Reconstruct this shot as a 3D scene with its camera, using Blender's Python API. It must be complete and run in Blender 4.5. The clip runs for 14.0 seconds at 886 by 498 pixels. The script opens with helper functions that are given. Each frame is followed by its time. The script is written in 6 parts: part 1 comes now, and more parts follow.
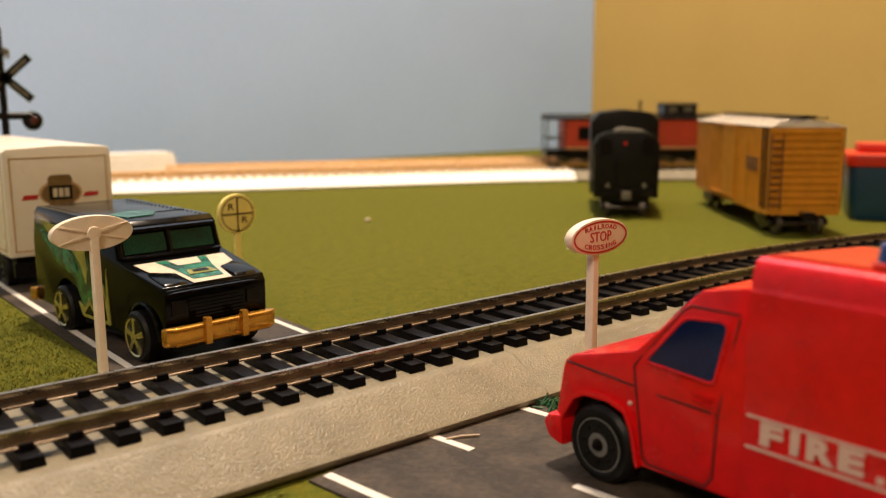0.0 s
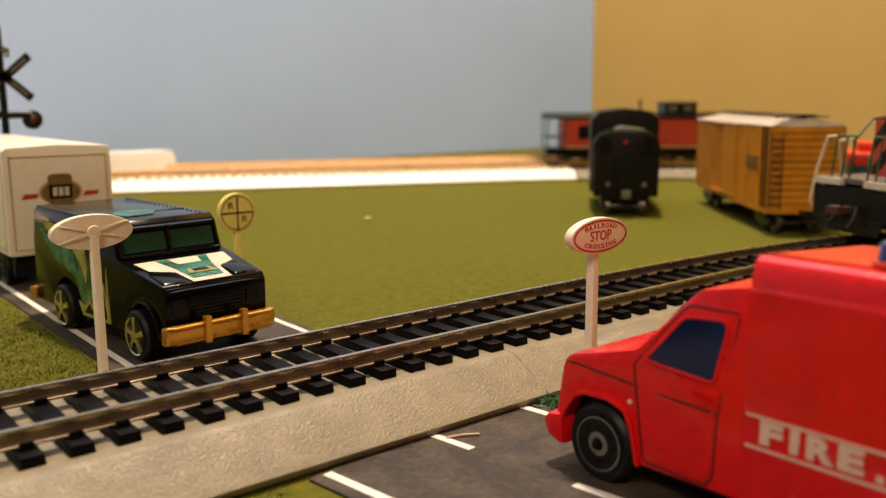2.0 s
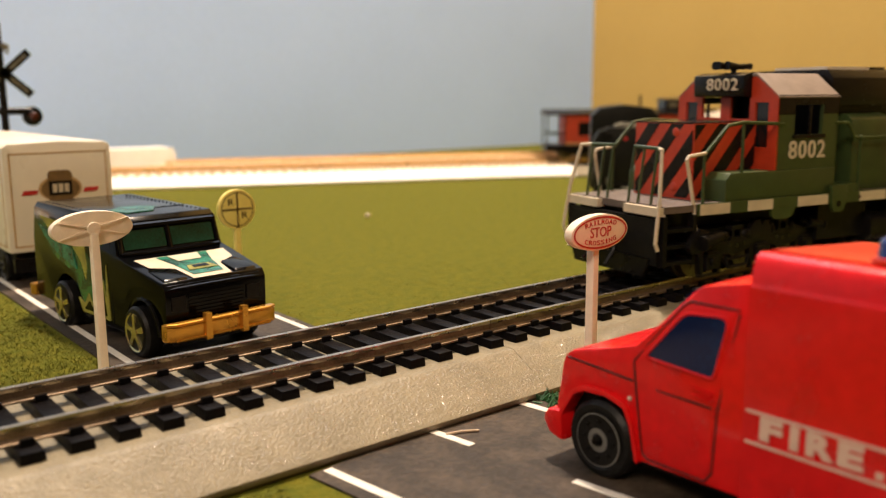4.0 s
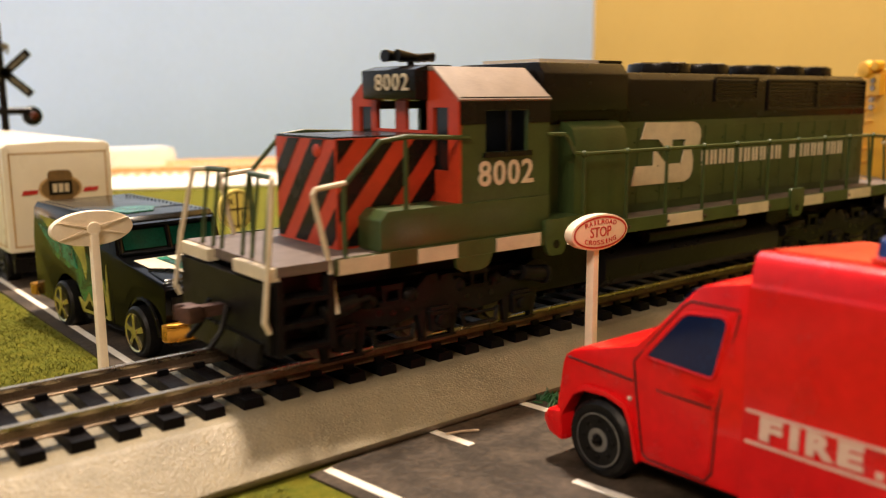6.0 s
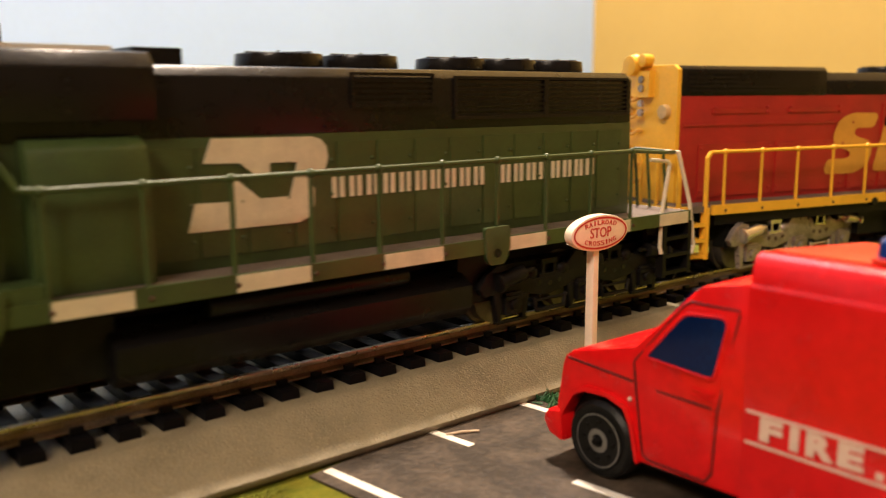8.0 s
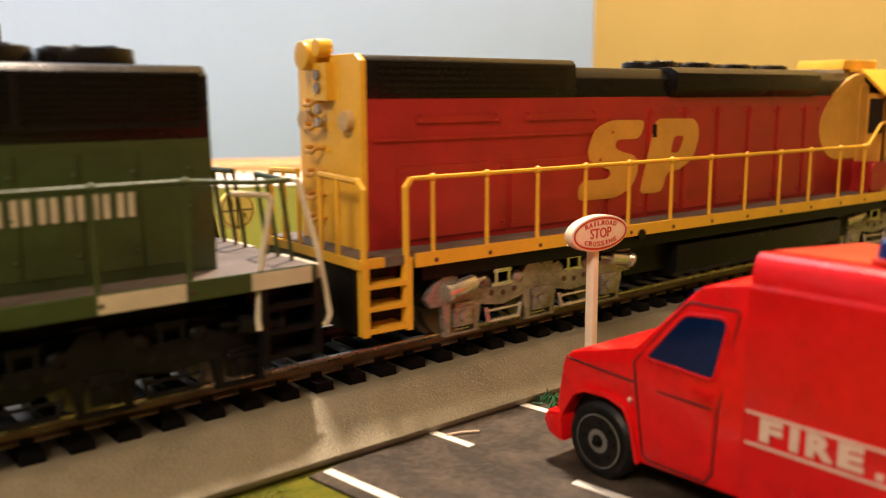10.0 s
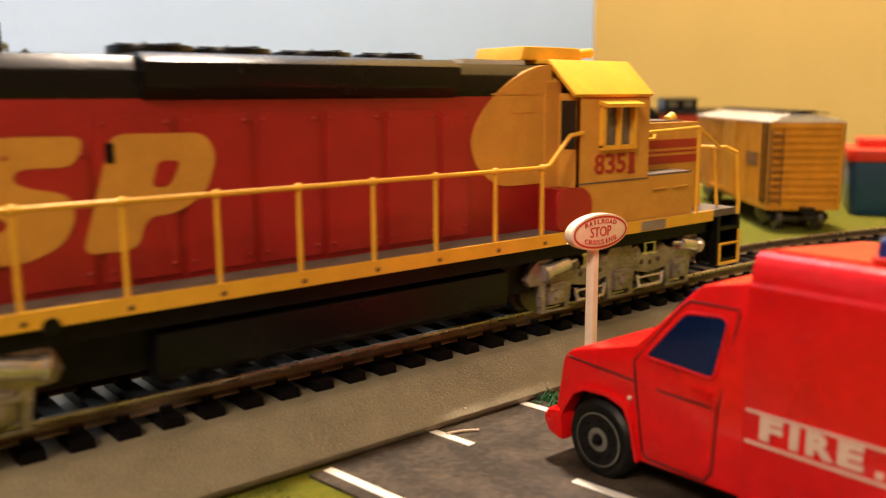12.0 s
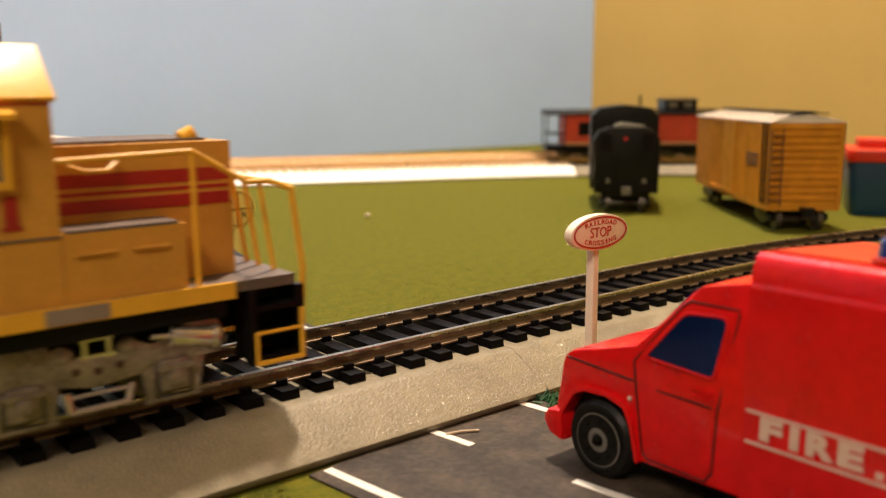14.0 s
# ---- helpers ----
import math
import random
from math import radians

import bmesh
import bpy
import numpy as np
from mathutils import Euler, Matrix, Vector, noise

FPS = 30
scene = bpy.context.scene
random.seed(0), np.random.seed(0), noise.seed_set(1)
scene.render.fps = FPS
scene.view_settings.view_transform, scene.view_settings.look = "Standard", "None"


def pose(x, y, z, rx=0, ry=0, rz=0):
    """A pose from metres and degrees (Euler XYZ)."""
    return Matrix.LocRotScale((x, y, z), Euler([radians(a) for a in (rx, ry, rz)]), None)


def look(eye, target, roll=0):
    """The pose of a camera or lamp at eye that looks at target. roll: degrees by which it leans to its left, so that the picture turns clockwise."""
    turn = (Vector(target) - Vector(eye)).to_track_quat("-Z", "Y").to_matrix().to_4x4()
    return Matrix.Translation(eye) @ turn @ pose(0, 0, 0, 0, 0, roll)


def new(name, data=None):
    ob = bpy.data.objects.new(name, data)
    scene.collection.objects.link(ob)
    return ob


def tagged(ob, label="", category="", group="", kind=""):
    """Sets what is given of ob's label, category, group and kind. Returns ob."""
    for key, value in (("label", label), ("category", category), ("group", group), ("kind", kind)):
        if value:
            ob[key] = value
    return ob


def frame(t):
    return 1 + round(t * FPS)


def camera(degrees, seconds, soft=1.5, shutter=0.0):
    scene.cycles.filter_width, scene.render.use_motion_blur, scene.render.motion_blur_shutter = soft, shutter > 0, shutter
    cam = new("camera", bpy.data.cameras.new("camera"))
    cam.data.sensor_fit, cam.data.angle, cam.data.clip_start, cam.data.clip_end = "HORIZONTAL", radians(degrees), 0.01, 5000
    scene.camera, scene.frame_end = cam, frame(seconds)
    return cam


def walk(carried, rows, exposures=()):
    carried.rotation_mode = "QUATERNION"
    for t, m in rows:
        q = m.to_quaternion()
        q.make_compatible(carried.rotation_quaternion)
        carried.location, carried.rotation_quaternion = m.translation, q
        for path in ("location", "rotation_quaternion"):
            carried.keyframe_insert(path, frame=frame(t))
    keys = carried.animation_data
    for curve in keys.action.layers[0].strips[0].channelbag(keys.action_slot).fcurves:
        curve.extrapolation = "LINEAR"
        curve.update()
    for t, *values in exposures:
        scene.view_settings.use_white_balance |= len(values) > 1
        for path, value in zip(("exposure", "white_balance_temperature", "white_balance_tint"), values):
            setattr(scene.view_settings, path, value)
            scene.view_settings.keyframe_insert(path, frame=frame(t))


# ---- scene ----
MM = 0.001


# ---- camera ----
EYE = (0.0, -132.1 * MM, 55.05 * MM)
YAW, PITCH, ROLL, LENS = 39.286, 9.676, -0.308, 53.903
cam = camera(LENS, 14.0, soft=1.15, shutter=0.5)
cam.data.dof.use_dof = True
cam.data.dof.focus_distance = 0.168
cam.data.dof.aperture_fstop = 22.0


def aim(dip):
    """The camera's pose, dip degrees further down than at the start."""
    return pose(*EYE, 90 - PITCH - dip, 0, -YAW) @ pose(0, 0, 0, 0, 0, ROLL)


DIPS = ((0, 0), (0.5, 0), (1, -0.02), (1.5, 0), (2, 0.07), (2.5, 0.22), (3, 0.3), (3.2, 0.3), (5.3, 0.3), (6, 0.31), (6.5, 0.33), (7, 0.34),
        (7.5, 0.3), (8, 0.27), (8.2, 0.26), (10.3, 0.24), (11, 0.26), (11.5, 0.27), (12, 0.33), (12.5, 0.35), (13, 0.39), (13.5, 0.35), (14, 0.3))
EXPOSURES = ((0, 0.06), (2.8, 0.06), (3.2, 0.13), (5.5, 0.50), (6.5, 0.77), (7.5, 0.92), (8, 0.89), (10.5, 0.72), (12, 0.76), (13, 0.67), (13.5, 0.47), (14, 0.26))
walk(cam, [(t, aim(d)) for t, d in DIPS], EXPOSURES)


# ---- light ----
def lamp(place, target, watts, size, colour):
    data = bpy.data.lights.new("unseen_lamp", "AREA")
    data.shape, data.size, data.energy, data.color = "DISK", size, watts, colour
    ob = new("unseen_lamp", data)
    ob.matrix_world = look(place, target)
    return tagged(ob, "warm round lamp out of view under the ceiling; the second is added fill", "lamp", kind="structure")


lamp((0.40, 0.28, 1.28), (0.40, 0.20, 0), 26.5, 0.10, (1.0, 0.785, 0.60))
# unseen fill lamp, added to brighten sides the first one leaves dark
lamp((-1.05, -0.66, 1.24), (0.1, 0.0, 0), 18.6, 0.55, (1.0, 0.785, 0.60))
world = bpy.data.worlds.new("room_air")
world.use_nodes = True
world.node_tree.nodes["Background"].inputs[0].default_value = (1.0, 0.86, 0.7, 1)
world.node_tree.nodes["Background"].inputs[1].default_value = 0.19
scene.world = world


# ---- materials ----
def mat(name, colour, rough=0.5, metal=0.0, var=0.12, scale=300, fine=1800, bump=0.05, coat=0.0, second=None, mix=(0.45, 0.6), specular=0.5, beads=False):
    """A painted or moulded surface: coarse and fine noise vary the colour, the roughness and the relief."""
    m = bpy.data.materials.new(name)
    m.use_nodes = True
    n, l = m.node_tree.nodes, m.node_tree.links
    b = n["Principled BSDF"]
    co = n.new("ShaderNodeTexCoord")
    n1, n2 = n.new("ShaderNodeTexNoise"), n.new("ShaderNodeTexNoise")
    for k, s in ((n1, scale), (n2, fine)):
        k.inputs["Scale"].default_value, k.inputs["Detail"].default_value = s, 4
        l.new(co.outputs["Object"], k.inputs["Vector"])
    ramp = n.new("ShaderNodeValToRGB")
    c2 = second or tuple(c * (1 - 2.2 * var) for c in colour)
    c1 = colour if second else tuple(min(1, c * (1 + var)) for c in colour)
    ramp.color_ramp.elements[0].position, ramp.color_ramp.elements[1].position = mix if second else (0.3, 0.7)
    ramp.color_ramp.elements[0].color, ramp.color_ramp.elements[1].color = (*c1, 1), (*c2, 1)
    add = n.new("ShaderNodeMath")
    add.operation = "MULTIPLY_ADD"
    add.inputs[1].default_value, add.inputs[2].default_value = 0.35, 0.0
    l.new(n2.outputs["Fac"], add.inputs[0])
    add2 = n.new("ShaderNodeMath")
    add2.operation = "MULTIPLY_ADD"
    add2.inputs[1].default_value = 0.65
    l.new(n1.outputs["Fac"], add2.inputs[0])
    l.new(add.outputs[0], add2.inputs[2])
    l.new(add2.outputs[0], ramp.inputs["Fac"])
    l.new(ramp.outputs["Color"], b.inputs["Base Color"])
    rr = n.new("ShaderNodeMapRange")
    rr.inputs["To Min"].default_value, rr.inputs["To Max"].default_value = max(0.03, rough - 0.1), min(1, rough + 0.1)
    l.new(n1.outputs["Fac"], rr.inputs["Value"])
    l.new(rr.outputs["Result"], b.inputs["Roughness"])
    if bump:
        bp = n.new("ShaderNodeBump")
        bp.inputs["Strength"].default_value, bp.inputs["Distance"].default_value = min(1, bump * 4), 0.0004
        if beads:   # fine moulded beads
            vo = n.new("ShaderNodeTexVoronoi")
            vo.feature, vo.inputs["Scale"].default_value = "SMOOTH_F1", fine
            l.new(co.outputs["Object"], vo.inputs["Vector"])
            bp.invert = True
            l.new(vo.outputs["Distance"], bp.inputs["Height"])
        else:
            l.new(n2.outputs["Fac"], bp.inputs["Height"])
        l.new(bp.outputs["Normal"], b.inputs["Normal"])
    b.inputs["Metallic"].default_value, b.inputs["Coat Weight"].default_value = metal, coat
    b.inputs["Specular IOR Level"].default_value = specular
    return m


M = dict(
    grass=mat("grass_mat_fibre", (0.080, 0.091, 0.010), 0.95, second=(0.126, 0.116, 0.013), mix=(0.38, 0.62), scale=330, fine=1300, bump=0.45, specular=0.08),
    fibre=mat("grass_fibre", (0.135, 0.145, 0.02), 0.9, var=0.35, scale=150, fine=2500, bump=0, specular=0.15),
    asphalt=mat("road_print", (0.024, 0.0175, 0.012), 0.62, second=(0.078, 0.058, 0.041), mix=(0.42, 0.64), scale=110, fine=900, bump=0.14, specular=0.3),
    roadline=mat("road_line_paint", (0.75, 0.72, 0.64), 0.5, var=0.06, scale=400, bump=0.05),
    roadbed=mat("grey_moulded_plastic", (0.245, 0.213, 0.142), 0.5, var=0.14, scale=140, fine=2300, bump=0.075, specular=0.3, beads=True),
    # near-white for lamp glare on the far roadbed; the flat box is plain white
    whiteglare=mat("white_and_glare", (0.9, 0.87, 0.80), 0.3, var=0.04, scale=120, fine=1100, bump=0.2),
    tie=mat("black_tie_plastic", (0.006, 0.0055, 0.0065), 0.4, var=0.2, scale=500, bump=0.06, specular=0.07),
    brightsteel=mat("bright_silver_paint", (0.72, 0.66, 0.60), 0.2, metal=0.8, var=0.12, scale=300, bump=0.03),
    rail=mat("nickel_silver", (0.52, 0.45, 0.36), 0.28, metal=1.0, var=0.15, scale=250, fine=2500, bump=0.05),
    railside=mat("tarnished_rail", (0.24, 0.18, 0.125), 0.55, metal=0.8, var=0.3, scale=120, fine=2500, bump=0.06),
    copper=mat("brass_rail", (0.85, 0.58, 0.32), 0.3, metal=1.0, var=0.1, scale=250, bump=0.03),
    bluewall=mat("blue_wall_paint", (0.415, 0.595, 0.96), 0.85, var=0.03, scale=8, fine=250, bump=0.04),
    yellowwall=mat("ochre_wall_paint", (0.47, 0.315, 0.085), 0.85, var=0.03, scale=8, fine=250, bump=0.04),
    dimwall=mat("unseen_wall_brown", (0.22, 0.17, 0.12), 0.9, var=0.05, scale=8, fine=200, bump=0.03),
    white=mat("ceiling_white", (0.8, 0.78, 0.74), 0.9, var=0.03, scale=10, fine=200, bump=0.02),
    carpet=mat("room_floor", (0.3, 0.24, 0.18), 0.9, var=0.15, scale=10, fine=200, bump=0.1),
    wood=mat("board_edge_wood", (0.35, 0.22, 0.11), 0.6, var=0.15, scale=40, fine=400, bump=0.05),
    bngreen=mat("loco_green_paint", (0.039, 0.066, 0.019), 0.40, var=0.14, scale=180, fine=1500, bump=0.03),
    black=mat("black_plastic", (0.006, 0.0055, 0.0055), 0.3, var=0.2, scale=250, fine=1600, bump=0.04, specular=0.18),
    soot=mat("black_roof_paint", (0.0085, 0.0073, 0.0068), 0.25, var=0.15, scale=200, fine=1600, bump=0.03, specular=0.22),
    underframe=mat("dull_black_underframe", (0.0085, 0.0078, 0.0076), 0.36, var=0.25, scale=350, fine=1600, bump=0.06, specular=0.12),
    # grey lightened as a lamplit roof; the maker's plate borrows it
    roofgrey=mat("lamplit_roof_grey", (0.26, 0.21, 0.18), 0.6, var=0.1, scale=200, bump=0.03),
    orange=mat("orange_red_paint", (0.50, 0.045, 0.014), 0.42, var=0.1, scale=250, bump=0.03),
    cream=mat("cream_lettering", (0.62, 0.54, 0.40), 0.5, var=0.08, scale=300, bump=0.02),
    spred=mat("scarlet_loco_paint", (0.37, 0.016, 0.014), 0.40, var=0.10, scale=150, fine=1500, bump=0.03),
    spyellow=mat("yellow_loco_paint", (0.80, 0.43, 0.035), 0.36, var=0.07, scale=180, fine=1500, bump=0.03),
    spgold=mat("golden_loco_paint", (0.62, 0.305, 0.048), 0.40, var=0.08, scale=180, fine=1500, bump=0.03),
    deck=mat("brown_grey_deck", (0.13, 0.10, 0.085), 0.6, var=0.15, scale=300, bump=0.08),
    silver=mat("silver_truck_paint", (0.36, 0.305, 0.27), 0.3, metal=0.5, var=0.35, scale=140, fine=1800, bump=0.04),
    # the grey holds the pale reflection in the red cab's panes
    sidepane=mat("glazing_reflection_grey", (0.15, 0.15, 0.155), 0.12, var=0.3, bump=0, coat=0.5),
    bead=mat("moulded_bead_plastic", (0.30, 0.262, 0.18), 0.13, var=0.1, bump=0, coat=0.5, specular=1.0),
    darkpane=mat("dark_cab_glazing", (0.010, 0.011, 0.012), 0.12, var=0.1, bump=0),
    wheel=mat("wheel_steel", (0.16, 0.14, 0.12), 0.35, metal=0.8, var=0.2, scale=400),
    rust=mat("rusty_coupler", (0.07, 0.03, 0.02), 0.6, var=0.25, scale=500, bump=0.1),
    firered=mat("gloss_red_enamel", (0.72, 0.007, 0.009), 0.25, var=0.09, scale=220, fine=700, bump=0.05, coat=0.12, specular=0.35),
    firelid=mat("red_orange_plastic", (0.58, 0.028, 0.010), 0.34, var=0.05, scale=120, bump=0.02),
    tyre=mat("black_toy_tyre", (0.008, 0.008, 0.008), 0.4, var=0.2, scale=400, bump=0.06, specular=0.22),
    hubgrey=mat("grey_hub_print", (0.22, 0.22, 0.21), 0.4, metal=0.5, var=0.1, scale=400),
    bluewin=mat("dark_blue_plastic_window", (0.002, 0.010, 0.055), 0.14, second=(0.003, 0.03, 0.12), mix=(0.5, 0.75), scale=70, bump=0, specular=0.4),
    bluelamp=mat("blue_beacon_plastic", (0.006, 0.03, 0.18), 0.08, var=0.1, bump=0, coat=0.6),
    pinkwhite=mat("pale_print", (0.72, 0.50, 0.42), 0.4, var=0.06, scale=300, bump=0),
    vanblack=mat("gloss_black_enamel", (0.0018, 0.0018, 0.0024), 0.13, var=0.1, scale=150, bump=0.0, specular=0.15),
    vangreen=mat("green_tint_window", (0.003, 0.045, 0.028), 0.08, var=0.3, scale=150, bump=0, specular=0.4),
    vanflame=mat("green_flame_print", (0.030, 0.15, 0.045), 0.15, second=(0.004, 0.035, 0.022), mix=(0.42, 0.56), scale=160, bump=0),
    vanteal=mat("teal_print", (0.03, 0.22, 0.14), 0.25, second=(0.01, 0.04, 0.03), mix=(0.4, 0.6), scale=220, bump=0),
    vanyellow=mat("yellow_green_print", (0.34, 0.32, 0.06), 0.3, var=0.3, scale=250, bump=0),
    gold=mat("gold_plated_plastic", (0.62, 0.31, 0.045), 0.25, metal=0.75, var=0.1, scale=200, bump=0.02),
    signwhite=mat("cream_sign_plastic", (0.86, 0.75, 0.60), 0.4, var=0.05, scale=300, bump=0.03),
    signyellow=mat("yellow_sign_plastic", (0.86, 0.72, 0.20), 0.4, var=0.06, scale=300, bump=0.03),
    signred=mat("red_sign_print", (0.5, 0.02, 0.02), 0.45, var=0.06, scale=300, bump=0),
    signbrown=mat("dark_sign_print", (0.10, 0.06, 0.015), 0.45, var=0.1, scale=300, bump=0),
    trailer=mat("ivory_trailer_plastic", (0.80, 0.74, 0.62), 0.3, var=0.03, scale=120, bump=0.02),
    brownprint=mat("brown_emblem_print", (0.20, 0.12, 0.045), 0.45, var=0.2, scale=400, bump=0),
    goldline=mat("ochre_line_print", (0.55, 0.36, 0.16), 0.45, var=0.1, scale=300, bump=0),
    boxcar=mat("ochre_boxcar_plastic", (0.60, 0.245, 0.016), 0.45, var=0.14, scale=120, fine=1500, bump=0.04, specular=0.3),
    boxroof=mat("pale_roof_paint", (0.75, 0.68, 0.58), 0.3, var=0.06, scale=120, bump=0.03),
    caboose=mat("vermilion_caboose_paint", (0.50, 0.050, 0.020), 0.45, var=0.1, scale=150, bump=0.03),
    darkcar=mat("dark_olive_black", (0.010, 0.010, 0.007), 0.4, var=0.2, scale=150, bump=0.05, specular=0.15),
    steamgrey=mat("weathered_grey", (0.16, 0.15, 0.11), 0.45, var=0.2, scale=200, bump=0.05),
    binblue=mat("petrol_blue_plastic", (0.005, 0.045, 0.085), 0.35, var=0.08, scale=100, bump=0.02),
    leaf=mat("green_tuft", (0.02, 0.10, 0.03), 0.6, var=0.3, scale=300, bump=0.1),
    twig=mat("pale_straw", (0.55, 0.42, 0.28), 0.6, var=0.1, scale=300, bump=0),
    lampred=mat("dark_red_lens", (0.06, 0.008, 0.006), 0.2, var=0.1, bump=0),
)


# ---- shape tools, all in millimetres ----
def bm_new():
    return bmesh.new()


def box(bm, x0, y0, z0, x1, y1, z1):
    v = [bm.verts.new(p) for p in ((x0, y0, z0), (x1, y0, z0), (x1, y1, z0), (x0, y1, z0), (x0, y0, z1), (x1, y0, z1), (x1, y1, z1), (x0, y1, z1))]
    for f in ((3, 2, 1, 0), (4, 5, 6, 7), (0, 1, 5, 4), (1, 2, 6, 5), (2, 3, 7, 6), (3, 0, 4, 7)):
        bm.faces.new([v[i] for i in f])


def prism(bm, outline, axis, a, b):
    """A closed outline, extruded along an axis from a to b. Outline: for x (y, z), for y (x, z), for z (x, y)."""
    def at(p, d):
        return {"x": (d, p[0], p[1]), "y": (p[0], d, p[1]), "z": (p[0], p[1], d)}[axis]
    lo, hi = [bm.verts.new(at(p, a)) for p in outline], [bm.verts.new(at(p, b)) for p in outline]
    k = len(outline)
    faces = [bm.faces.new(lo), bm.faces.new(hi)]
    for i in range(k):
        faces.append(bm.faces.new((lo[i], lo[(i + 1) % k], hi[(i + 1) % k], hi[i])))
    bmesh.ops.recalc_face_normals(bm, faces=faces)


def rod(bm, p, q, r, r2=None, n=12):
    """A round bar from p to q."""
    p, q = Vector(p), Vector(q)
    m = Matrix.Translation((p + q) / 2) @ (q - p).to_track_quat("Z", "Y").to_matrix().to_4x4()
    bmesh.ops.create_cone(bm, cap_ends=True, segments=n, radius1=r, radius2=r if r2 is None else r2, depth=(q - p).length, matrix=m)


def ball(bm, p, r, s=(1, 1, 1), n=12):
    bmesh.ops.create_uvsphere(bm, u_segments=n, v_segments=max(6, n // 2), radius=r, matrix=Matrix.Translation(p) @ Matrix.Diagonal((*s, 1)))


def wire(bm, points, r, n=7):
    """A bent round bar through the points."""
    for p, q in zip(points, points[1:]):
        rod(bm, p, q, r, n=n)
    for p in points[1:-1]:
        ball(bm, p, r * 1.02, n=8)


def round_rect(w, h, r, n=5):
    """An outline, w by h, centred, with rounded corners."""
    out = []
    for cx, cy, a0 in ((w / 2 - r, h / 2 - r, 0), (-w / 2 + r, h / 2 - r, 90), (-w / 2 + r, -h / 2 + r, 180), (w / 2 - r, -h / 2 + r, 270)):
        out += [(cx + r * math.cos(radians(a0 + 90 * i / n)), cy + r * math.sin(radians(a0 + 90 * i / n))) for i in range(n + 1)]
    return out


def rounded(pts, r, n=4):
    """An outline whose corners are rounded by about r."""
    out, k = [], len(pts)
    for i, (x, y) in enumerate(pts):
        ends = []
        for qx, qy in (pts[i - 1], pts[(i + 1) % k]):
            d = math.hypot(qx - x, qy - y)
            f = min(r, 0.45 * d) / d
            ends.append((x + (qx - x) * f, y + (qy - y) * f))
        (ax, ay), (bx, by) = ends
        for j in range(n + 1):
            u = j / n
            out.append(((1 - u) ** 2 * ax + 2 * u * (1 - u) * x + u * u * bx, (1 - u) ** 2 * ay + 2 * u * (1 - u) * y + u * u * by))
    return out


def ellipse(w, h, n=40, cx=0, cy=0):
    return [(cx + w / 2 * math.cos(2 * math.pi * i / n), cy + h / 2 * math.sin(2 * math.pi * i / n)) for i in range(n)]


def mesh_of(name, bm, material, soften=0.0):
    if soften:
        edges = [e for e in bm.edges if len(e.link_faces) == 2 and e.calc_face_angle(0) > 0.5]
        bmesh.ops.bevel(bm, geom=edges, offset=soften, segments=2, profile=0.6, affect="EDGES", clamp_overlap=True)
    bmesh.ops.scale(bm, vec=(MM, MM, MM), verts=bm.verts)
    me = bpy.data.meshes.new(name)
    bm.to_mesh(me)
    bm.free()
    me.materials.append(material)
    me.polygons.foreach_set("use_smooth", [True] * len(me.polygons))
    me.set_sharp_from_angle(angle=radians(38))
    return me


def part(name, bm, material, parent=None, label="", soften=0.0, at=None):
    ob = new(name, mesh_of(name, bm, material, soften))
    if parent:
        ob.parent = parent
    if at:
        ob.matrix_basis = at
    return tagged(ob, label)


def thing(name, label, category, m=None, group="", kind=""):
    ob = new(name)
    ob.empty_display_size = 0.005
    if m:
        ob.matrix_world = m
    return tagged(ob, label, category, group, kind)


def at_mm(x, y, z, rx=0, ry=0, rz=0):
    return pose(x * MM, y * MM, z * MM, rx, ry, rz)


def words(name, text, size, material, parent, m, width=None, thick=0.12, label="", shear=0.0, offset=0.0, spacing=1.0):
    """Raised lettering as a mesh, centred at m, its face towards the pose's +z. size and width in millimetres."""
    cu = bpy.data.curves.new(name, "FONT")
    cu.body, cu.size, cu.extrude, cu.align_x, cu.align_y, cu.resolution_u = text, size * MM, thick * MM, "CENTER", "CENTER", 3
    cu.shear, cu.offset, cu.space_character = shear, offset * MM, spacing
    tmp = new("lettering", cu)
    me = bpy.data.meshes.new_from_object(tmp.evaluated_get(bpy.context.evaluated_depsgraph_get()))
    bpy.data.objects.remove(tmp)
    bpy.data.curves.remove(cu)
    if width:
        xs = [v.co.x for v in me.vertices]
        me.transform(Matrix.Diagonal((width * MM / (max(xs) - min(xs)), 1, 1, 1)))
    me.materials.clear()
    me.materials.append(material)
    ob = new(name, me)
    ob.parent, ob.matrix_basis = parent, m
    return tagged(ob, label)


def digits(name, text, size, width, pitch, material, parent, m, label="", offset=0.0):
    """A row of characters, each one a part of its own, centred at m along its own x."""
    for k, ch in enumerate(text):
        words(name, ch, size, material, parent, m @ at_mm((k - (len(text) - 1) / 2) * pitch, 0, 0), width * (0.55 if ch == "1" else 1), 0.12, label, offset=offset)


def facing_minus_y(x, y, z):
    """The pose of lettering on an upright face that looks along -y."""
    return at_mm(x, y, z, 90, 0, 0)


# ---- the track's line ----
CURVE_X, RADIUS, RAIL_Z = 180.0, 457.0, 11.5


def on_track(s, side=0.0):
    """Place and turn (degrees) at s millimetres along the track, side millimetres to its far side."""
    if s <= CURVE_X:
        return s, side, 0.0
    a = (s - CURVE_X) / RADIUS
    r = RADIUS + side
    return CURVE_X + r * math.sin(a), r * math.cos(a) - RADIUS, -math.degrees(a)


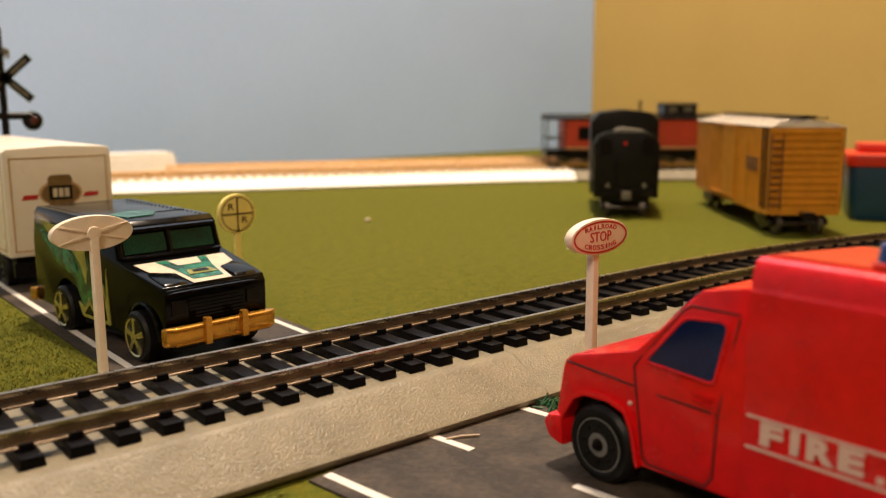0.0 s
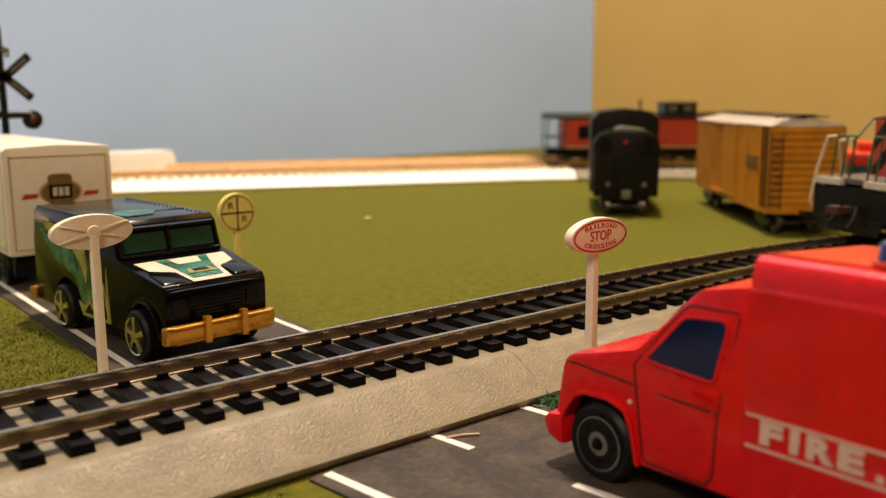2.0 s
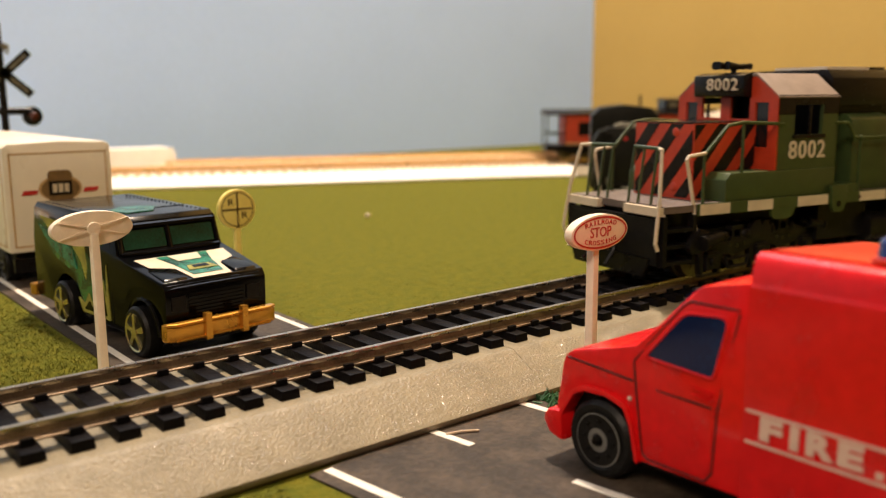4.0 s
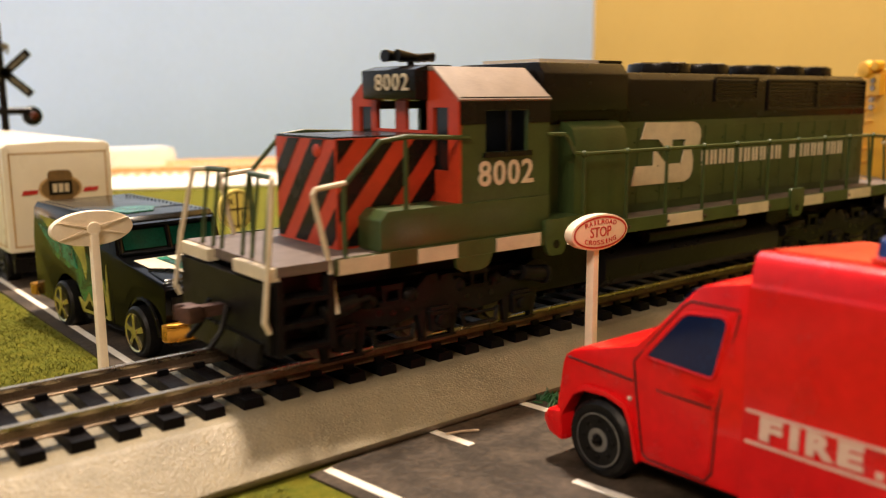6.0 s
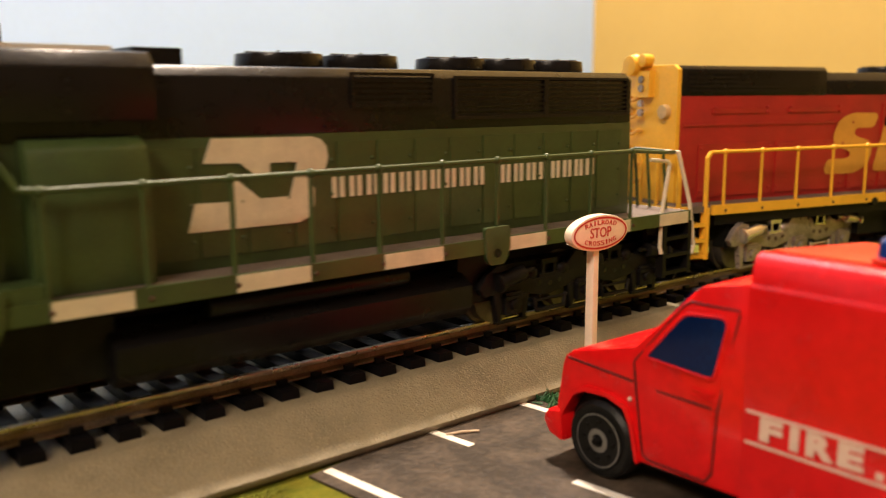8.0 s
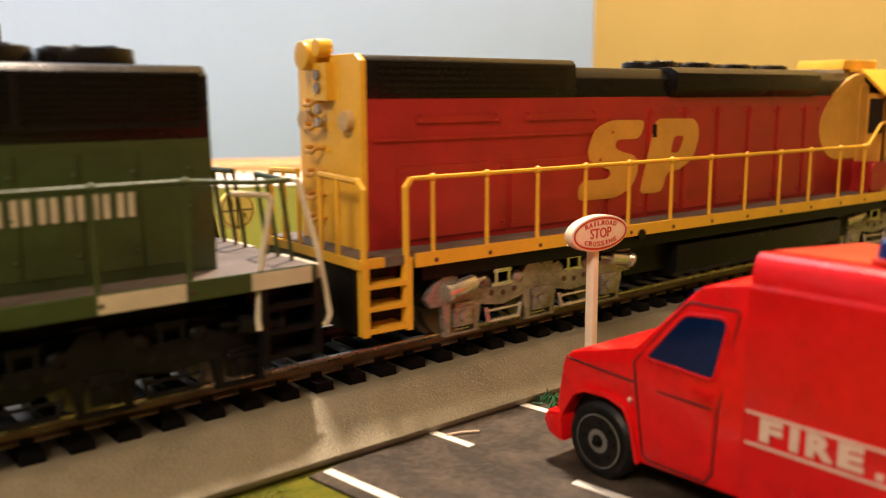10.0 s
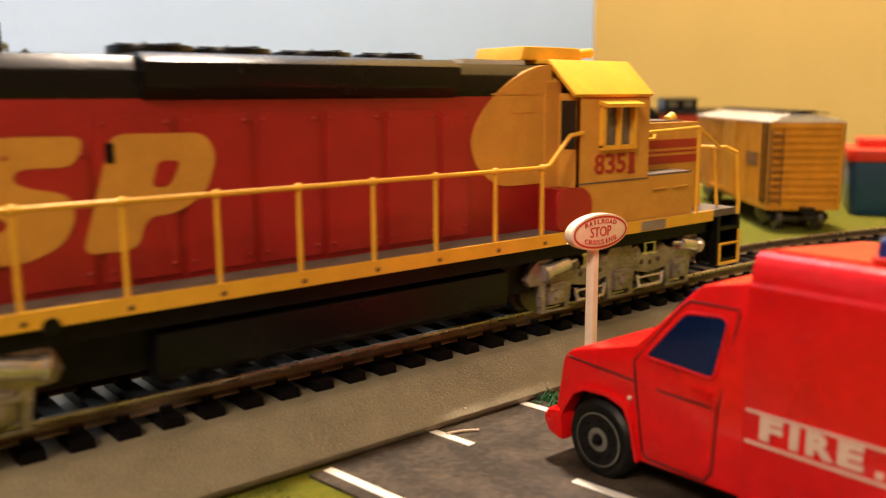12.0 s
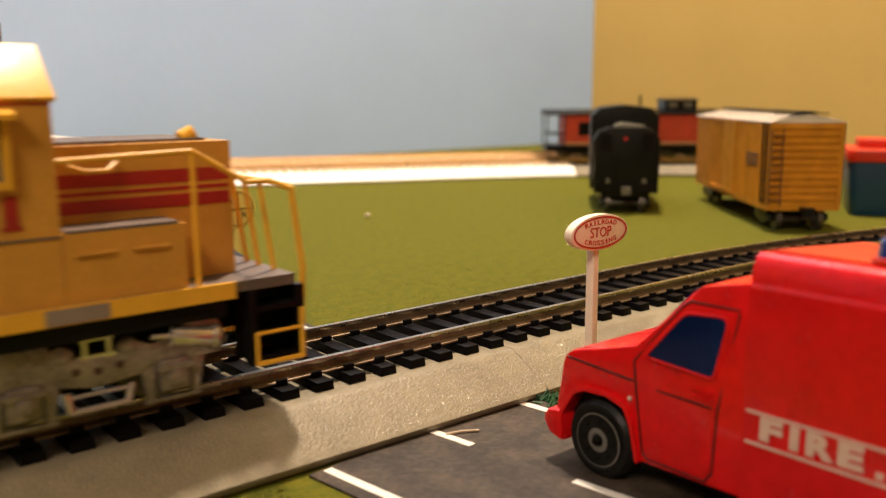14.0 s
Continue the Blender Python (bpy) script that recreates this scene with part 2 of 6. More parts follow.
def between(table, t):
    """A smooth reading of a table of (time, value)."""
    ts, vs = [r[0] for r in table], [r[1] for r in table]
    k = len(ts)
    slopes = [(vs[min(i + 1, k - 1)] - vs[max(i - 1, 0)]) / (ts[min(i + 1, k - 1)] - ts[max(i - 1, 0)]) for i in range(k)]
    i = max(0, min(k - 2, sum(1 for x in ts if x <= t) - 1))
    h = ts[i + 1] - ts[i]
    u = (t - ts[i]) / h
    return ((2 * u**3 - 3 * u**2 + 1) * vs[i] + (u**3 - 2 * u**2 + u) * h * slopes[i]
            + (3 * u**2 - 2 * u**3) * vs[i + 1] + (u**3 - u**2) * h * slopes[i + 1])


# where the middle of the leading locomotive stands along the track
RUN = ((0.0, 476.0), (1.0, 424.0), (2.0, 372.0), (3.0, 320.0), (3.2, 309.6), (5.3, 200.0), (5.5, 189.5), (6.5, 137.4), (7.0, 111.6), (7.5, 87.0), (8.0, 63.5), (8.2, 54.0),
       (10.5, -57.8), (11.0, -88.4), (11.5, -119.7), (12.5, -180.5), (13.0, -210.0), (14.0, -268.9))
TRAIL = 223.5   # the second locomotive's middle behind the first one's


# ---- the room ----
def room():
    far, right, low, high, left, front = 575.0, 810.0, -760.0, 1300.0, -1500.0, -1500.0
    bm = bm_new(); box(bm, left - 20, far, low, right + 20, far + 20, high)
    tagged(part("wall_north", bm, M["bluewall"]), "smooth sky-blue painted backdrop wall", "wall", kind="structure")
    bm = bm_new(); box(bm, right, front, low, right + 20, far - 0.5, high)
    tagged(part("wall_east", bm, M["yellowwall"]), "ochre yellow painted room wall", "wall", kind="structure")
    # unseen walls, coloured dark so that glossy black parts reflect little
    bm = bm_new(); box(bm, left - 20, front - 20, low, left, far - 0.5, high)
    tagged(part("wall_west", bm, M["dimwall"]), "unseen room wall, brown to keep reflections dark", "wall", kind="structure")
    bm = bm_new(); box(bm, left + 0.5, front - 20, low, right + 20, front - 0.5, high)
    tagged(part("wall_south", bm, M["dimwall"]), "unseen room wall, brown to keep reflections dark", "wall", kind="structure")
    bm = bm_new(); box(bm, left - 20, front - 20, high + 0.5, right + 20, far + 20, high + 20)
    tagged(part("ceiling", bm, M["white"]), "plain white ceiling", "ceiling", kind="structure")
    bm = bm_new(); box(bm, left - 20, front - 20, low - 20, right + 20, far + 20, low - 0.5)
    tagged(part("floor", bm, M["carpet"]), "brown carpeted room floor", "floor", kind="structure")
    # the layout's board with the grass mat as its top
    bm = bm_new(); box(bm, -700, -330, -20, right - 1, far - 1, -0.6)
    tagged(part("layout_board", bm, M["wood"]), "wooden baseboard under the grass mat", "table", kind="structure")
    bm = bm_new()
    n = 90
    xs = [-699 + (right - 2 + 699) * i / n for i in range(n + 1)]
    ys = [-329 + (far - 2 + 329) * i / n for i in range(n + 1)]
    grid = [[bm.verts.new((x, y, -0.15 + 0.12 * noise.noise((x / 30, y / 30, 0)))) for y in ys] for x in xs]
    for i in range(n):
        for j in range(n):
            bm.faces.new((grid[i][j], grid[i + 1][j], grid[i + 1][j + 1], grid[i][j + 1]))
    tagged(part("ground", bm, M["grass"]), "olive green grass mat of short fibre", "ground", kind="structure")


def grass():
    """Short fibres standing on the mat, denser where the camera is near."""
    rng = np.random.default_rng(4)
    verts, faces = [], []
    for x0, x1, y0, y1, count, tall, wide in ((20, 57, 25, 90, 9000, 0.9, 0.12), (20, 57, 90, 150, 3000, 0.7, 0.14), (98, 200, 24, 90, 3000, 0.3, 0.14),
                                              (20, 62, -60, -23, 5000, 0.35, 0.18), (100, 200, -60, -23, 3000, 0.4, 0.2)):
        p = rng.uniform((x0, y0), (x1, y1), (count, 2))
        p[:, 1] = y0 + (y1 - y0) * ((p[:, 1] - y0) / (y1 - y0)) ** (1.7 if y0 > 0 else 1)
        p[:, 0] = x0 + (x1 - x0) * ((p[:, 0] - x0) / (x1 - x0)) ** (1.5 if x1 > 300 else 1)
        a, lean = rng.uniform(0, 6.283, count), rng.normal(0, 0.9, (count, 2))
        h = tall * rng.uniform(0.4, 1.0, count)
        for (x, y), t, (lx, ly), k in zip(p, a, lean, h):
            if 55.8 < x < 105.5 and -200 < y < 330:
                continue
            if y < 27 - max(0, x - CURVE_X) ** 2 / 914 and y > -26 - max(0, x - CURVE_X) ** 2 / 914:
                continue
            i = len(verts)
            c, s = wide * math.cos(t), wide * math.sin(t)
            verts += [((x - c) * MM, (y - s) * MM, -0.0002), ((x + c) * MM, (y + s) * MM, -0.0002), ((x + lx) * MM, (y + ly) * MM, k * MM)]
            faces.append((i, i + 1, i + 2))
    me = bpy.data.meshes.new("grass_fibres")
    me.from_pydata(verts, [], faces)
    me.materials.append(M["fibre"])
    tagged(new("grass_fibres", me), "short olive green fibres of the grass mat", "grass", kind="stuff")


def road():
    """The printed road strips on both sides of the track, and their painted lines. Local y runs away from the track."""
    for m, way, length, lines, x0, x1 in ((at_mm(0, 23.2, 0), 1, 300, (60.5, 84.6, 102.8), 56.6, 105.5),
                                          (at_mm(84.6, -23.0, 0, 0, 0, 8), -1, 110, (-21.0, 0.4, 21.0), -24.0, 24.5)):
        bm = bm_new(); box(bm, x0, min(0, way * length), -0.5, x1, max(0, way * length), 0.25)
        ob = part("road", bm, M["asphalt"], at=m)
        tagged(ob, "dark grey printed asphalt road strip", "road", kind="structure")
        for k in (0, 2):
            bm = bm_new(); box(bm, lines[k] - 0.8, min(way * 0.6, way * (length - 1)), 0.2, lines[k] + 0.8, max(way * 0.6, way * (length - 1)), 0.36)
            part("edge_line", bm, M["roadline"], ob, "white painted road edge line")
        y = 0.6
        while y < length - 12:
            bm = bm_new(); box(bm, lines[1] - 0.75, min(way * y, way * (y + 10)), 0.2, lines[1] + 0.75, max(way * y, way * (y + 10)), 0.36)
            part("centre_dash", bm, M["roadline"], ob, "white painted centre dash")
            y += 29.5


def sweep(bm, outline, s0, s1, steps):
    """An outline of (side, z), swept along the track."""
    rings = []
    for i in range(steps + 1):
        s = s0 + (s1 - s0) * i / steps
        rings.append([bm.verts.new((*on_track(s, o)[:2], z)) for o, z in outline])
    k = len(outline)
    for a, b in zip(rings, rings[1:]):
        for i in range(k):
            bm.faces.new((a[i], a[(i + 1) % k], b[(i + 1) % k], b[i]))
    bm.faces.new(rings[0]), bm.faces.new(rings[-1])
    bmesh.ops.recalc_face_normals(bm, faces=bm.faces)


RAIL_TOP = [(-0.5, 11.5), (0.5, 11.5), (0.55, 11.1), (0.42, 10.75), (-0.42, 10.75), (-0.55, 11.1)]
RAIL_FOOT = [(-0.35, 10.75), (0.35, 10.75), (0.3, 9.75), (1.15, 9.3), (1.15, 9.0), (-1.15, 9.0), (-1.15, 9.3), (-0.3, 9.75)]
BED = [(-24.5, 0.0), (-25.2, 0.7), (-25.3, 1.5), (-25.0, 1.75), (-16.3, 6.7), (-15.8, 7.0), (-15.2, 7.1), (15.2, 7.1), (15.8, 7.0), (16.3, 6.7), (25.0, 1.75), (25.3, 1.5), (25.2, 0.7), (24.5, 0.0)]


def track():
    seams = [-330, -116, 112.5, 180, 292, 404, 516, 640]
    top = thing("train_track", "moulded grey roadbed track with black ties and metal rails", "track", kind="structure")
    for a, b in zip(seams, seams[1:]):
        bm = bm_new(); sweep(bm, BED, a + 0.07, b - 0.07, 4 if b <= CURVE_X else 12)
        part("roadbed", bm, M["roadbed"], top, "speckled grey moulded plastic roadbed")
        for side in (-8.75, 8.75):
            bm = bm_new(); sweep(bm, [(o + side, z) for o, z in RAIL_FOOT], a + 0.1, b - 0.1, 2 if b <= CURVE_X else 12)
            rail = part("rail", bm, M["railside"], top, "tarnished nickel silver rail")
            bm = bm_new(); sweep(bm, [(o + side, z) for o, z in RAIL_TOP], a + 0.1, b - 0.1, 2 if b <= CURVE_X else 12)
            part("rail_head", bm, M["rail"], rail, "polished running surface of the rail")
    bm = bm_new()
    prism(bm, [(-1.75, 6.9), (1.75, 6.9), (1.55, 8.7), (-1.55, 8.7)], "y", -13.0, 13.0)
    for side in (-8.75, 8.75):
        for o in (-1.75, 1.05):
            box(bm, -0.9, side + o, 8.8, 0.9, side + o + 0.7, 9.75)
    tie = mesh_of("tie", bm, M["tie"], 0.18)
    for k in range(-32, 84):
        x, y, turn = on_track(52.8 + 6.462 * k)
        ob = new("tie", tie)
        ob.parent, ob.matrix_basis = top, at_mm(x, y, 0, 0, 0, turn)


def beads():
    """Fine moulded beads on the sloped shoulder of the roadbed that faces the viewer."""
    rng = np.random.default_rng(11)
    verts, faces = [], []
    for x, f, r in zip(rng.uniform(-40, 180, 7000), rng.uniform(0.0, 1, 7000), rng.uniform(0.12, 0.27, 7000)):
        y, z = -24.8 + 8.4 * f, 1.86 + 4.78 * f
        i = len(verts)
        # a flat dome on the slope: two rings and a crown
        for q, h in ((1.0, -0.02), (0.6, 0.2 * r)):
            for k in range(6):
                a = k * 1.0472
                along = q * r * math.sin(a)
                verts.append(((x + q * r * math.cos(a)) * MM, (y + 0.87 * along - 0.5 * h) * MM, (z + 0.5 * along + 0.87 * h) * MM))
        verts.append((x * MM, (y - 0.5 * 0.31 * r) * MM, (z + 0.87 * 0.31 * r) * MM))
        faces += [(i + k, i + (k + 1) % 6, i + 6 + (k + 1) % 6, i + 6 + k) for k in range(6)] + [(i + 6 + k, i + 6 + (k + 1) % 6, i + 12) for k in range(6)]
    me = bpy.data.meshes.new("roadbed_beads")
    me.from_pydata(verts, [], faces)
    me.polygons.foreach_set("use_smooth", [True] * len(me.polygons))
    me.materials.append(M["bead"])
    tagged(new("roadbed_beads", me), "tiny shiny beads moulded into the grey roadbed shoulder", "track bead", kind="stuff")


room()
grass()
road()
track()
beads()




# ---- locomotives: local x runs back along the train, z from the rail's top ----
def loco_truck(loco, x, colour, label, name="truck"):
    """A six-wheel truck: side frames with springs and journal boxes, and three wheelsets that turn."""
    truck = new(name)
    truck.parent = loco
    truck.matrix_basis = at_mm(x, 0, 0)
    tagged(truck, label)
    bright = M["brightsteel"] if colour is M["silver"] else colour
    # a beam that dips between the axles and rises to a peak over the middle, with pedestal legs
    beam = [(-28.4, 8.4), (-26.4, 11.0), (-23.6, 12.6), (-21.4, 11.8), (-19.0, 9.6), (-15.5, 8.9), (-12.5, 8.6), (-8.0, 8.7), (-5.4, 10.0), (-2.6, 12.8), (-0.4, 13.0), (0.2, 11.2), (0.8, 12.4), (2.8, 12.6),
            (3.8, 11.0), (5.0, 11.6), (6.4, 9.4), (12.5, 9.0), (13.6, 10.8), (15.6, 10.2), (17.2, 9.6), (21.0, 11.4), (24.0, 12.6), (27.2, 11.4), (28.4, 8.6), (27.4, 6.8), (23.0, 6.6), (16.8, 6.4), (14.8, 5.6), (9.0, 5.0),
            (5.0, 5.8), (3.4, 6.8), (-3.4, 6.8), (-5.0, 6.0), (-10.0, 5.0), (-14.6, 5.6), (-16.8, 6.6), (-23.0, 6.8), (-27.2, 6.8)]
    for side in (-1, 1):
        y = 14.6 * side
        bm = bm_new()
        prism(bm, beam, "y", y - 0.8, y + 0.8)
        sf = part("side_frame", bm, colour, truck, soften=0.2)
        for jx in (-20, 0, 20):
            for e in (-1, 1):
                bm = bm_new()
                prism(bm, [(jx + e * 2.5, 7.4), (jx + e * 2.8, 1.2), (jx + e * 3.7, 1.2), (jx + e * 4.8, 7.4)], "y", y - 0.75, y + 0.75)
                part("pedestal_leg", bm, colour, sf, soften=0.15)
            bm = bm_new(); box(bm, jx - 4.1, y + side * 0.2 - 0.5, 1.0, jx + 4.1, y + side * 0.2 + 0.5, 1.5)
            part("pedestal_tie", bm, colour, sf)
            bm = bm_new()
            box(bm, jx - 2.1, min(y, y + side * 1.3), 2.6, jx + 2.1, max(y, y + side * 1.3), 7.0)
            rod(bm, (jx, y, 4.6), (jx, y + side * 2.0, 4.6), 1.4, 1.1, n=12)
            box(bm, jx - 2.5, min(y, y + side * 1.7), 5.6, jx + 2.5, max(y, y + side * 1.7), 6.3)
            part("journal_box", bm, colour, sf, soften=0.15)
        for jx, way in ((-20.5, 1), (22.0, -1)):   # brake cylinders over the outer axles
            bm = bm_new(); rod(bm, (jx - 3.6 * way, y + side * 1.5, 9.4), (jx + 2.6 * way, y + side * 1.5, 10.5), 1.5, n=16)
            rod(bm, (jx - 4.2 * way, y + side * 1.5, 9.3), (jx - 3.4 * way, y + side * 1.5, 9.45), 1.9, n=16); rod(bm, (jx + 2.6 * way, y + side * 1.5, 10.5), (jx + 5.2 * way, y + side * 1.5, 10.9), 0.5, n=8)
            part("brake_cylinder", bm, bright, sf, soften=0.15)
        for jx, dz in ((-10.0, 0.0), (9.6, 0.3)):   # spring caps over the dips
            bm = bm_new()
            for o in (-1.9, 1.3): box(bm, jx + o, y - 0.6, 8.6 + dz, jx + o + 0.6, y + 1.0 * side + 0.2, 11.4 + dz)
            box(bm, jx - 2.2, y - 0.8, 11.2 + dz, jx + 2.2, y + 1.0, 12.2 + dz); box(bm, jx - 2.6, y - 0.7, 8.5 + dz, jx + 2.6, y + 0.9, 9.3 + dz)
            part("spring_cap", bm, bright, sf, soften=0.15)
            for o in (-4.4, 4.2):
                bm = bm_new(); ball(bm, (jx + o, y, 9.6 + dz), 1.5, (1.1, 0.8, 1), 12); part("lug", bm, colour, sf)
            # raised dark discs stand in for the shaded frame holes
            for k in (-2.9, 0.0, 2.9):
                bm = bm_new(); rod(bm, (jx + k, y, 7.3 + 0.12 * abs(k)), (jx + k, y + side * 0.9, 7.3 + 0.12 * abs(k)), 0.58, n=10); part("hole_disc", bm, M["rust"] if colour is M["silver"] else M["soot"], sf)
            bm = bm_new()   # brake hanger below the beam
            wire(bm, [(jx - 4.4, y + side * 0.9, 5.0), (jx - 4.0, y + side * 1.2, 2.4), (jx + 3.6, y + side * 1.2, 2.4), (jx + 4.4, y + side * 0.9, 4.8)], 0.42)
            wire(bm, [(jx - 4.2, y + side * 0.9, 4.3), (jx + 4.2, y + side * 0.9, 4.3)], 0.3)
            part("brake_hanger", bm, bright, sf)
    bm = bm_new(); box(bm, -26, -12, 6.0, 26, 12, 11.5)
    part("gear_tower", bm, M["underframe"], truck, soften=0.5)
    for wx in (-20, 0, 20):
        bm = bm_new()
        for side in (-1, 1):
            rod(bm, (0, 7.6 * side, 0), (0, 8.4 * side, 0), 6.3, n=28)
            rod(bm, (0, 8.4 * side, 0), (0, 10.6 * side, 0), 5.6, n=28)
            for h in range(4):
                a = radians(90 * h + 20)
                rod(bm, (3.4 * math.cos(a), 10.6 * side, 3.4 * math.sin(a)), (3.4 * math.cos(a), 10.75 * side, 3.4 * math.sin(a)), 0.9, n=8)
        rod(bm, (0, -12, 0), (0, 12, 0), 1.2, n=10)
        ws = part("wheelset", bm, M["wheel"], truck, "steel wheelset", at=at_mm(wx, 0, 5.6))
        WHEELS.append(ws)
    TRUCKS.append((truck, x, loco))
    return truck


def fan(loco, x, z, r=5.2):
    bm = bm_new()
    rod(bm, (x, 0, z - 0.5), (x, 0, z + 1.7), r * 1.04, r, n=28)
    f = part("roof_fan", bm, M["soot"], loco, "round black radiator fan housing", soften=0.25)
    bm = bm_new()
    for k in range(6):
        a = radians(60 * k)
        box(bm, x - 0.2, -0.2, z + 1.7, x + 0.2, 0.2, z + 1.8)
        rod(bm, (x, 0, z + 1.85), (x + r * 0.85 * math.cos(a), r * 0.85 * math.sin(a), z + 1.85), 0.22, n=6)
    part("fan_grille", bm, M["black"], f)


def slats(bm, x0, x1, y, z0, z1, pitch=0.7, depth=0.35):
    """Fine louvre slats on an upright face."""
    z = z0
    while z < z1 - pitch * 0.5:
        box(bm, x0, min(y, y + depth), z, x1, max(y, y + depth), z + pitch * 0.5)
        z += pitch


def hood_section(w, top, chamfer, low):
    return [(-w, low), (-w, top - chamfer), (-w + chamfer, top), (w - chamfer, top), (w, top - chamfer), (w, low)]


def rails_along(loco, xs, zd, zr, material, ends=()):
    """A walkway handrail on both sides with one stanchion at each x."""
    for side in (-1, 1):
        y = 17.2 * side
        for x in xs:
            bm = bm_new()
            rod(bm, (x, y, zd - 1.8), (x, y, zr), 0.42, 0.36, n=7)
            box(bm, x - 0.8, y - 0.5, zd - 2.2, x + 0.8, y + 0.5, zd - 0.6)
            ball(bm, (x, y, zr), 0.75, n=8)
            st = part("stanchion", bm, material, loco)
            bm = bm_new(); ball(bm, (x, y + 1.0 * side, zd - 1.4), 0.42, (1, 0.5, 1), 8)
            part("rivet", bm, M["rust"], st)
        bm = bm_new()
        pts = [(x, y, zr) for x in xs]
        wire(bm, [(p[0], side * p[1], p[2]) for p in ends[0]] + pts + [(p[0], side * p[1], p[2]) for p in ends[1]] if ends else pts, 0.42)
        part("handrail", bm, material, loco)


def steps(loco, x0, x1, material, back, z_top=16.0):
    """Corner steps on both sides: two uprights and three treads before a dark well."""
    for side in (-1, 1):
        ys = sorted((16.2 * side, 18.2 * side))
        for x in (x0, x1):
            bm = bm_new(); box(bm, x - 0.55, ys[0], 4.2, x + 0.55, ys[1], z_top)
            part("step_upright", bm, material, loco, soften=0.12)
        for z in (4.6, 8.4, 12.2):
            bm = bm_new(); box(bm, x0 + 0.55, min(13.4 * side, 18.15 * side), z, x1 - 0.55, max(13.4 * side, 18.15 * side), z + 0.8)
            part("step_tread", bm, material, loco, soften=0.12)
        bm = bm_new()
        box(bm, x0 - 0.3, min(12.4 * side, 13.4 * side), 4.2, x1 + 0.3, max(12.4 * side, 13.4 * side), z_top - 0.1)
        part("step_well", bm, back, loco)


def coupler(loco, x, way):
    bm = bm_new()
    box(bm, min(x, x + 7 * way), -1.1, 8.0, max(x, x + 7 * way), 1.1, 9.8)
    c = part("coupler", bm, M["rust"], loco, "rusty brown knuckle coupler", soften=0.3)
    bm = bm_new()
    prism(bm, [(x + 5.5 * way, -1.9), (x + 8 * way, -2.3), (x + 9.2 * way, -0.8), (x + 7.8 * way, -0.4), (x + 7.8 * way, 0.9), (x + 9 * way, 2.0), (x + 6 * way, 2.1)], "z", 7.5, 10.3)
    part("knuckle", bm, M["rust"], c, soften=0.3)
    for y in (3.5, -3.5):
        bm = bm_new(); wire(bm, [(x + 2 * way, y, 10), (x + 3.5 * way, y * 1.15, 6), (x + 6 * way, y * 1.3, 3.5)], 0.5)
        part("air_hose", bm, M["black"], c)


WHEELS, TRUCKS = [], []


